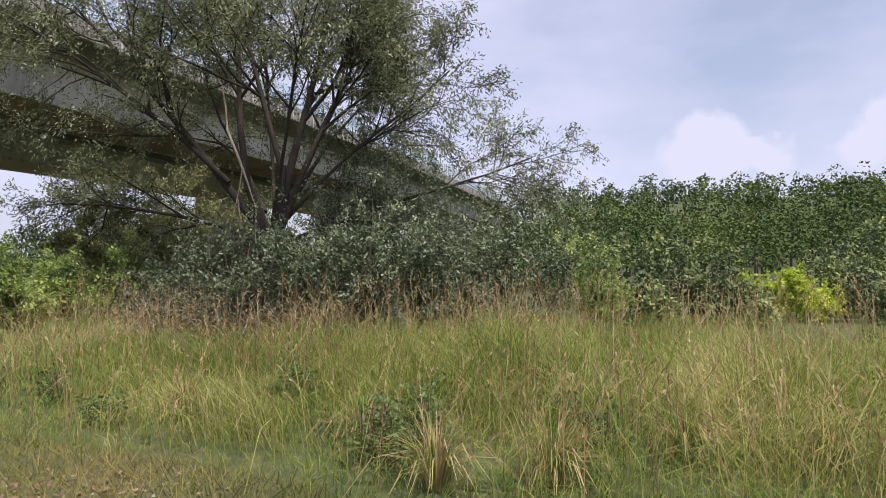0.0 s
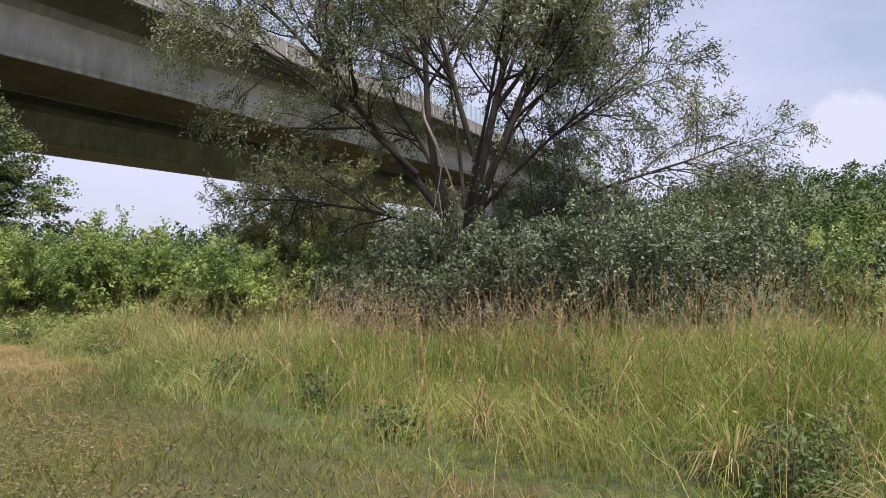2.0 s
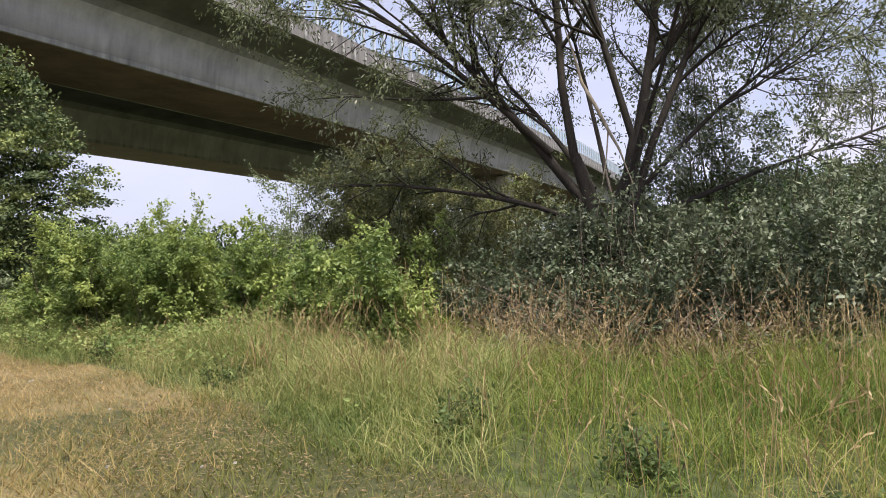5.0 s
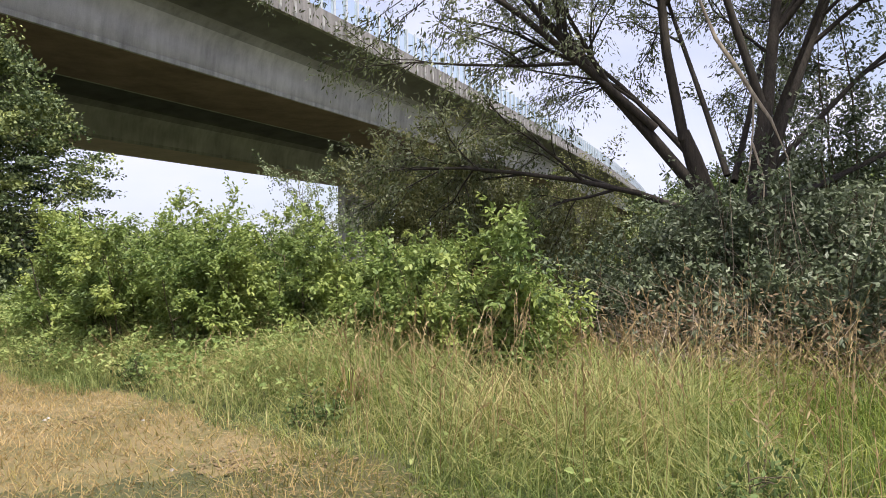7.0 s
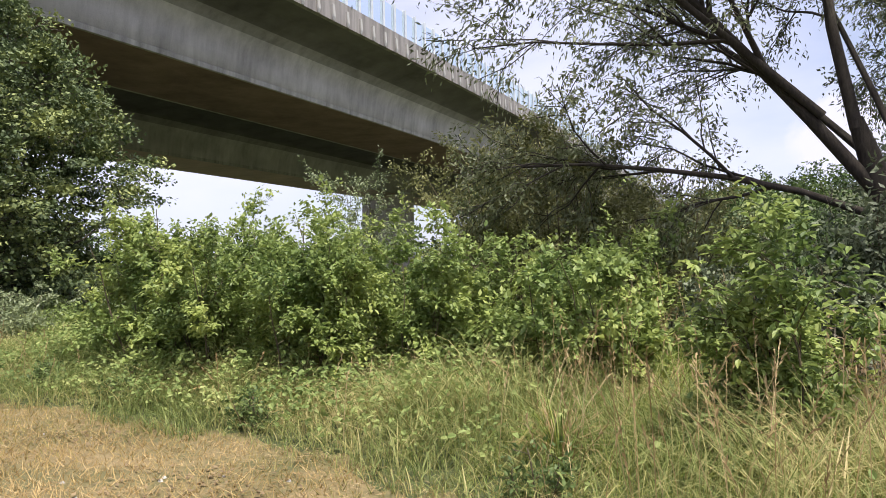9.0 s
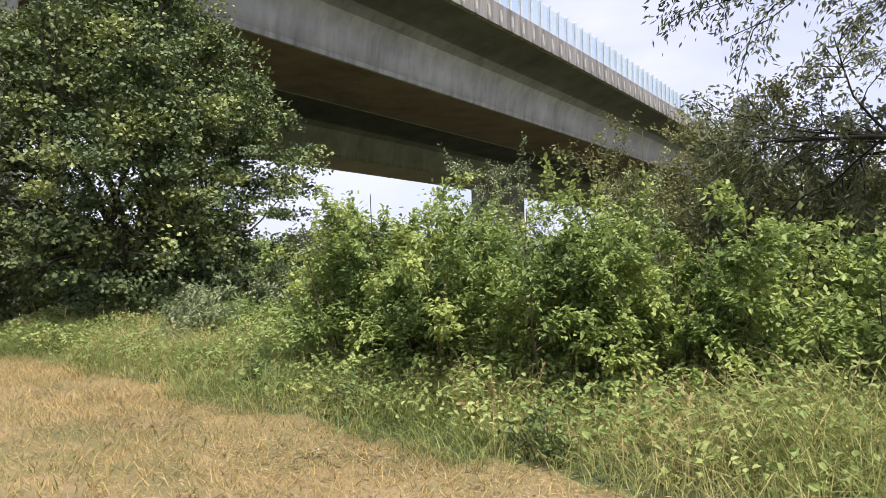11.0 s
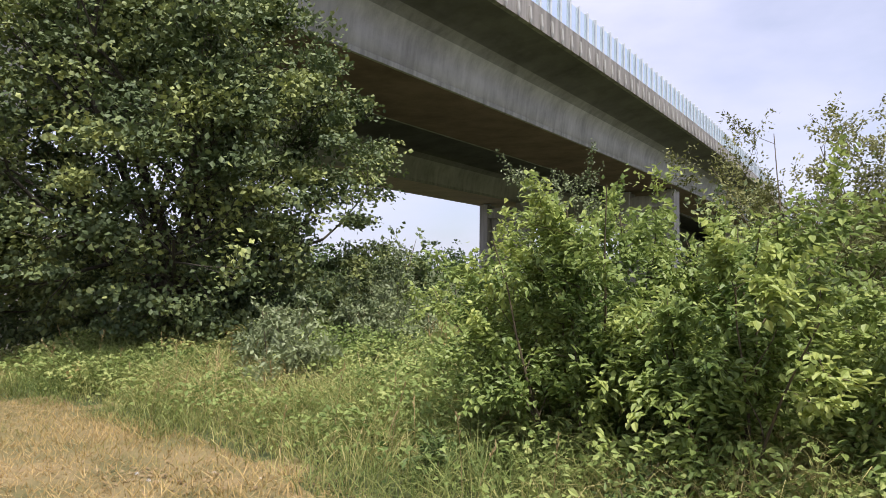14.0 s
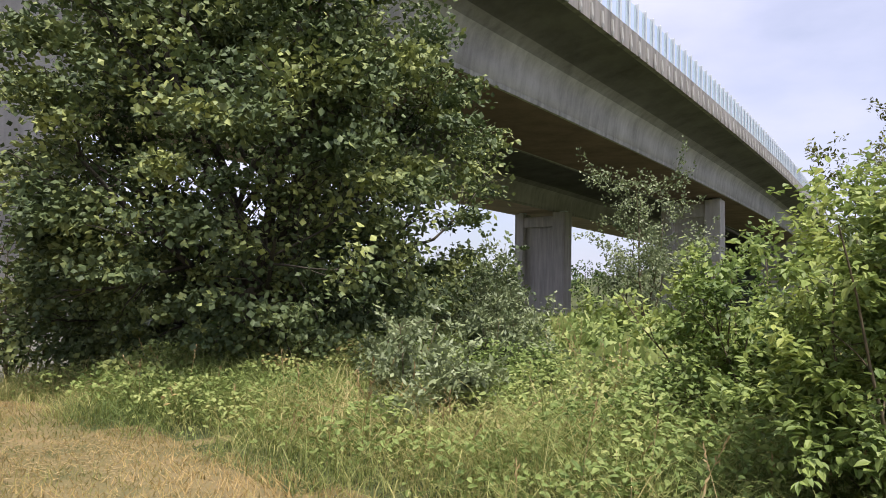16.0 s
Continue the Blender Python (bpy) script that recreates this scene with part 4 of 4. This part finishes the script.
def build_grass():
    rng = np.random.default_rng(3)
    # tall meadow
    x, y = spread_places(rng, 98000, -9.5, 9.0, -0.1, 9.5)
    keep = (beyond_edge(x, y) > np.abs(rng.normal(0, 0.35, len(x))) - 0.12) & (rng.uniform(0, 1, len(x)) < np.clip((x + 10.5) / 3.0, 0.2, 1)) & (y > 2.2) & (np.hypot((x - 0.2) / 0.45, (y - 5.3) / 0.4) > rng.uniform(0.5, 1.2, len(x)))
    x, y = x[keep], y[keep]
    b = beyond_edge(x, y)
    thin = rng.uniform(0, 1, len(x)) < 0.35 + 0.9 * clumps(x, y, 2.3, 8.0)
    x, y, b = x[thin], y[thin], b[thin]
    h = (0.2 + 0.42 * clumps(x, y, 0.9, 1.0) + 0.34 * clumps(x, y, 2.9, 2.0)) * rng.uniform(0.45, 1.25, len(x)) * np.clip(0.25 + b * 0.3, 0.2, 1.3) * np.interp(x, [-9, -5, -2, 1], [0.75, 0.75, 0.85, 1.0])
    v, f = blades(rng, x, y, h, rng.uniform(0.003, 0.0085, len(x)), 0.35, 0.65)
    tagged(mesh_object("tall_grass", v, f, GRASS), "tall yellow-green meadow grass, partly dry", "grass", kind="stuff")
    # dry grass blown over and lying in swathes
    x, y = spread_places(rng, 16000, -2.5, 9.0, 0.6, 8.5)
    keep = clumps(x, y, 1.1, 5.0) + 0.25 * clumps(x, y, 4.0, 1.0) > 0.62 - 0.02 * np.clip(x, 0, 6)
    x, y = x[keep], y[keep]
    v, f = blades(rng, x, y, rng.uniform(0.45, 0.9, len(x)), rng.uniform(0.003, 0.007, len(x)), 0.5, 0.9, 1.1)
    tagged(mesh_object("lodged_grass", v, f, LODGED), "long dry yellowish grass lying over in swathes", "grass", kind="stuff")
    # verge before the thicket
    x, y = spread_places(rng, 56000, -26, -5.5, -0.1, 4.2)
    b = beyond_edge(x, y)
    keep = b > np.abs(rng.normal(0, 0.35, len(x))) - 0.12
    x, y, b = x[keep], y[keep], b[keep]
    h = (0.30 + 0.42 * clumps(x, y, 1.1, 2.0)) * rng.uniform(0.5, 1.3, len(x)) * np.clip(0.3 + b * 0.6, 0.2, 1.15)
    v, f = blades(rng, x, y, h, rng.uniform(0.004, 0.009, len(x)), 0.5, 0.7)
    tagged(mesh_object("verge_grass", v, f, VERGE), "rough green grass along the mown strip", "grass", kind="stuff")
    # mown strip
    x, y = spread_places(rng, 150000, -27, 3, -6.0, 0.25)
    keep = (y > -3)
    x, y = x[keep], y[keep]
    h = rng.uniform(0.03, 0.10, len(x)) * (0.6 + 0.9 * clumps(x, y, 1.3, 0.5)) * np.where(x > -9, 1.5, 1.0)
    green = (x + rng.normal(0, 0.9, len(x)) > -8.6) | (-beyond_edge(x, y) + rng.normal(0, 0.35, len(x)) + 1.2 * (clumps(x, y, 0.9, 6.0) - 0.5) > 4.0)
    for which, name, mat, label in ((~green, "mown_grass", MOWN, "short mown grass, dry and straw-coloured in patches"), (green, "path_grass", PATH_GRASS, "short trodden grass with bare brown patches")):
        n = int(which.sum())
        a = rng.uniform(0, 2 * math.pi, n)
        s = np.stack([np.cos(a), np.sin(a), np.zeros(n)], 1) * rng.uniform(0.003, 0.0065, n)[:, None]
        p = np.stack([x[which], y[which], ground_height(x[which], y[which]) - 0.01], 1)
        lean = rng.normal(0, 0.75, (n, 3)) * h[which][:, None]
        lean[:, 2] = h[which]
        v = np.stack([p - s, p + s, p + lean], 1).reshape(-1, 3)
        tagged(mesh_object(name, v, np.arange(n * 3).reshape(n, 3), mat), label, "grass", kind="stuff")
    # cut straw lying along the edge
    x, y = spread_places(rng, 44000, -27, -5, -2.4, 0.3)
    keep = rng.uniform(0, 1, len(x)) < clumps(x, y, 1.0, 4.0) ** 1.5
    x, y = x[keep], y[keep]
    n = len(x)
    a = rng.uniform(0, math.pi, n)
    d = np.stack([np.cos(a), np.sin(a), rng.normal(0, 0.12, n)], 1)
    p = np.stack([x, y, ground_height(x, y) + rng.uniform(0.015, 0.05, n)], 1)
    vv, ff = leaves(rng, p, d, 0.085, 0.007, 0.9, 0.05)
    tagged(mesh_object("cut_straw", vv, ff, STRAW), "loose dry cut straw lying on the mown strip", "straw", kind="stuff")


def build_stalks():
    """Dry seed-headed stalks, standing and leaning."""
    rng = np.random.default_rng(4)
    v, f = [], []
    hv, hp, ha = [], [], []
    x, y = spread_places(rng, 5600, -22, 8.5, 0.3, 8.0)
    fx, fy = rng.uniform(-2.5, 9.0, 750), rng.normal(11.0, 0.9, 750)
    x, y = np.concatenate([x, fx]), np.concatenate([y, fy])
    for px, py in zip(x, y):
        if px < -9 and rng.uniform() < 0.75:
            continue
        if clumps(px, py, 0.8, 7.0) < rng.uniform(0.15, 0.6):
            continue
        deep = float(beyond_edge(px, py))
        h = rng.uniform(0.55, 1.25) * (0.7 if px < -9 else 1.0) * (1.25 if deep > 5 else 1.0)
        a, ln = rng.uniform(0, 2 * math.pi), abs(rng.normal(0.2, 0.25))
        z = float(ground_height(px, py))
        p0 = Vector((px, py, z))
        d = Vector((math.cos(a) * ln, math.sin(a) * ln, 1)).normalized()
        p1 = p0 + d * h * 0.55
        p2 = p1 + (d + Vector((math.cos(a), math.sin(a), -0.2)) * ln * 0.9).normalized() * h * 0.45
        tube(v, f, [p0, p1, p2], [0.003, 0.0023, 0.0013], 3)
        m = 9
        for k in range(m):
            hp.append(p1.lerp(p2, 0.45 + 0.55 * k / m))
            ha.append((p2 - p1).normalized())
    ob = mesh_object("dry_stalks", [tuple(p) for p in v], f, STRAW)
    tagged(ob, "dry straw-coloured grass stalks in the meadow", "stalks", kind="stuff")
    pos = np.array([tuple(p) for p in hp])
    vv, ff = leaves(rng, pos, np.array([tuple(p) for p in ha]), 0.055, 0.012, 0.2, 0.25)
    tagged(mesh_object("seed_heads", vv, ff, STRAW), "pale feathery seed heads on the dry stalks", "seed heads", kind="stuff")


def build_herbs():
    """Low brambles, nettles and dock leaves before the thicket, and brown dead growth under the willow."""
    rng = np.random.default_rng(6)
    x, y = spread_places(rng, 84000, -24, -6.5, 0.35, 5.2)
    b = beyond_edge(x, y)
    keep = rng.uniform(0, 1, len(x)) < np.clip(0.15 + 0.4 * b, 0, 1) * np.clip((-8.5 - x) / 3, 0.02, 1) * np.clip(2.2 * clumps(x, y, 1.2, 5.0) + 1.2 * clumps(x, y, 3.4, 1.0) - 0.75, 0.15, 1)
    x, y, b = x[keep], y[keep], b[keep]
    top = (0.22 + 0.34 * clumps(x, y, 1.2, 5.0) + 0.34 * clumps(x, y, 3.4, 1.0)) * np.clip(0.5 + 0.25 * b, 0.4, 1.3)
    z = ground_height(x, y) + top * np.sqrt(rng.uniform(0, 1, len(x)))
    p = np.stack([x, y, z], 1)
    a = rng.uniform(0, 2 * math.pi, len(x))
    vv, ff = broad_leaves(rng, p, np.stack([np.cos(a), np.sin(a), np.zeros(len(x))], 1), 0.065, 0.042, 0.68, 0.5)
    tagged(mesh_object("bramble_thicket", vv, ff, HERB_LEAF), "low green brambles and nettles along the thicket", "brambles", kind="stuff")
    x = rng.uniform(-7.2, 2.5, 16000)
    y = rng.uniform(11.0, 13.2, 16000)
    z = 0.62 * rng.uniform(0, 1, 16000) ** 0.8 * clumps(x, y, 1.5, 3.0) * 1.3
    p = np.stack([x, y, z], 1)
    keep = clumps(x, y, 1.1, 9.0) > 0.6
    p = p[keep]
    vv, ff = leaves(rng, p, rng.normal(0, 0.5, (len(p), 3)) + np.array([0, 0, 0.6]), 0.10, 0.022, 0.3, 0.5)
    tagged(mesh_object("dead_growth", vv, ff, RUST), "brown dead stems and leaves under the willow shrubs", "undergrowth", kind="stuff")


def build_tussock(at, seed, height=0.7, count=260):
    """A tuft of long dry and green blades falling outwards from one foot."""
    rng = np.random.default_rng(seed)
    z = float(ground_height(*at))
    thing = empty("grass_tussock", (at[0], at[1], z), "tuft of long dry grass falling outwards in the meadow", "grass tuft", "grass tufts")
    a = rng.uniform(0, 2 * math.pi, count)
    out = rng.uniform(0.15, 0.9, count)[:, None]
    r = np.stack([np.cos(a), np.sin(a), np.zeros(count)], 1)
    s = np.stack([-np.sin(a), np.cos(a), np.zeros(count)], 1) * rng.uniform(0.002, 0.005, count)[:, None]
    ln = height * rng.uniform(0.6, 1.2, count)[:, None]
    up = np.array([0, 0, 1.0])
    p0 = r * 0.08 * rng.uniform(0, 1, (count, 1)) - up * 0.03
    p1 = p0 + (r * out * 0.35 + up * 0.55) * ln
    p2 = p1 + (r * out * 0.55 + up * (0.45 - 0.5 * out)) * ln
    p3 = p2 + (r * out * 0.5 + up * (0.25 - 0.75 * out)) * ln * 0.8
    p3[:, 2] = np.maximum(p3[:, 2], 0.02)
    v = np.stack([p0 - s, p0 + s, p1 - s, p1 + s, p2 - s, p2 + s, p3 - s * 0.3, p3 + s * 0.3], 1).reshape(-1, 3)
    k = np.arange(count)[:, None] * 8
    f = np.concatenate([k + np.array([0, 1, 3, 2]), k + np.array([2, 3, 5, 4]), k + np.array([4, 5, 7, 6])])
    cut = int(count * 0.55)
    fs = f.reshape(3, count, 4)
    mesh_object("dry_tuft", v, fs[:, :cut].reshape(-1, 4), STRAW, thing)
    mesh_object("green_tuft", v, fs[:, cut:].reshape(-1, 4), GRASS, thing)


def build_brush(at, seed, label, size=1.0):
    """A heap of bare, bent dead twigs."""
    rng = np.random.default_rng(seed)
    thing = empty("dead_brush", (at[0], at[1], 0), label, "brushwood", "dead brush")
    v, f = [], []
    for _ in range(70):
        p = Vector((rng.normal(0, 0.45), rng.normal(0, 0.35), 0))
        d = Vector((rng.normal(0, 0.7), rng.normal(0, 0.5), rng.uniform(0.4, 1.2))).normalized()
        pts = [p]
        for _k in range(4):
            d = (d + Vector((rng.normal(0, 0.25), rng.normal(0, 0.25), -0.12))).normalized()
            q = pts[-1] + d * rng.uniform(0.2, 0.4) * size
            q.z = max(q.z, 0.03)
            pts.append(q)
        r = rng.uniform(0.003, 0.009)
        tube(v, f, pts, [r, r * 0.85, r * 0.7, r * 0.5, r * 0.25], 3)
    tagged(mesh_object("brushwood", [tuple(p) for p in v], f, DEAD_TWIG, thing), kind="stuff")
    pos = rng.normal(0, 1, (900, 3)) * np.array([0.5, 0.4, 0.25]) + np.array([0, 0, 0.5])
    pos[:, 2] = np.maximum(pos[:, 2], 0.05)
    vv, ff = leaves(rng, pos, rng.normal(0, 1, (900, 3)), 0.08, 0.03, 0.4, 0.3)
    mesh_object("withered_leaf_mass", vv, ff, RUST, thing)


DEAD_TWIG = bark_material("dead_twig", (0.20, 0.15, 0.11), (0.42, 0.34, 0.26))
for _i, _at in enumerate([(-4.9, 12.3), (-4.1, 12.1), (-3.2, 12.0), (-2.3, 11.9), (-5.6, 12.6)]):
    build_brush(_at, 600 + _i, "heap of grey-brown dead twigs and withered leaves")
for _i, _at in enumerate([(-4.3, 13.4), (-3.5, 13.3), (-2.7, 13.2), (-3.9, 13.9)]):
    build_brush(_at, 620 + _i, "tall tangle of bare grey-brown dead twigs", 1.9)

def build_scrub():
    """Low scrub and weeds on the shaded ground towards and under the bridges."""
    rng = np.random.default_rng(16)
    n = 34000
    x = np.concatenate([rng.uniform(-40, -2, 22000), rng.uniform(-24, -13, 12000)])
    y = np.concatenate([rng.uniform(18, 62, 22000), rng.uniform(18.5, 36, 12000)])
    near = clumps(x, y, 0.45, 2.5)
    keep = rng.uniform(0, 1, n) < np.clip(near * 1.8, 0.1, 1)
    x, y, near = x[keep], y[keep], near[keep]
    z = ground_height(x, y) + (0.25 + 1.1 * near ** 2) * np.sqrt(rng.uniform(0, 1, len(x)))
    p = np.stack([x, y, z], 1)
    vv, ff = leaves(rng, p, rng.normal(0, 1, (len(x), 3)) + np.array([0, 0, 0.3]), 0.24, 0.12, 0.5, 0.4)
    tagged(mesh_object("scrub", vv, ff, HERB_LEAF), "low weedy scrub on the ground below the bridges", "scrub", kind="stuff")


def build_litter():
    """Brown leaf litter and small stones on bare patches of the trodden strip."""
    rng = np.random.default_rng(19)
    spots = [(-5.9, 5.9, 0.5), (-4.6, 4.9, 0.45), (-6.9, 6.6, 0.4), (-3.1, 4.7, 0.4), (-7.6, 7.6, 0.45), (-2.2, 4.6, 0.5), (-15.4, 12.0, 0.4), (-17.2, 12.9, 0.45), (-11.4, 10.4, 0.5), (-9.2, 9.4, 0.4), (-13.2, 11.5, 0.45)]
    pos, sv, sf = [], [], []
    for x, y, r in spots:
        q = rng.normal(0, r * 0.7, (150, 2)) * np.array([1.3, 0.7]) + np.array([x, y])
        pos.append(np.stack([q[:, 0], q[:, 1], ground_height(q[:, 0], q[:, 1]) + rng.uniform(0.01, 0.03, 150)], 1))
        for _ in range(7):
            cx, cy = x + rng.normal(0, r), y + rng.normal(0, r * 0.6)
            s = rng.uniform(0.008, 0.02)
            k = len(sv)
            cz = float(ground_height(cx, cy))
            ring = 5
            for m in range(ring):
                a = 2 * math.pi * m / ring + rng.uniform(-0.2, 0.2)
                sv.append((cx + math.cos(a) * s * 1.2, cy + math.sin(a) * s, cz - 0.005))
            for m in range(ring):
                a = 2 * math.pi * m / ring + 0.3
                sv.append((cx + math.cos(a) * s * 0.7, cy + math.sin(a) * s * 0.6, cz + s * rng.uniform(0.5, 0.8)))
            for m in range(ring):
                sf.append((k + m, k + (m + 1) % ring, k + ring + (m + 1) % ring, k + ring + m))
            sf.append((k + ring, k + ring + 1, k + ring + 2, k + ring + 4))
    pos = np.concatenate(pos)
    a = rng.uniform(0, 2 * math.pi, len(pos))
    vv, ff = leaves(rng, pos, np.stack([np.cos(a), np.sin(a), 0 * a], 1), 0.055, 0.028, 0.85, 0.2)
    tagged(mesh_object("leaf_litter", vv, ff, RUST), "dry brown leaf litter on the trodden strip", "leaf litter", kind="stuff")
    tagged(mesh_object("pebbles", sv, sf, CONCRETE_PIER), "small grey pebbles on bare soil", "pebbles", kind="stuff")


build_scrub()
build_litter()
build_grass()
_rng = np.random.default_rng(77)
for _i, _at in enumerate([(-0.05, 4.8), (0.8, 4.9), (1.9, 5.4), (-0.7, 5.9), (2.9, 5.0), (-2.6, 6.8), (-8.8, 10.9)]):
    build_tussock(_at, 500 + _i, _rng.uniform(0.42, 0.6), 170)
for _i, (_x, _y, _h) in enumerate([(-0.5, 5.3, 0.75), (-0.25, 5.6, 0.6), (1.35, 5.7, 0.55), (-1.6, 7.4, 0.7), (6.2, 9.6, 0.8), (-3.3, 6.6, 0.45), (-4.4, 7.6, 0.5), (-5.9, 8.4, 0.55), (-8.9, 10.3, 0.4), (-11.6, 11.9, 0.5), (-13.7, 12.9, 0.55), (-15.3, 13.6, 0.5)]):
    build_shrub("weed_plant", (_x, _y), _h, 0.28, NETTLE_LEAF, 650, 0.06, 0.025, 700 + _i, "dark green leafy weed standing among the grass", "weed", "weeds", 0.6, 6)
build_stalks()
build_herbs()
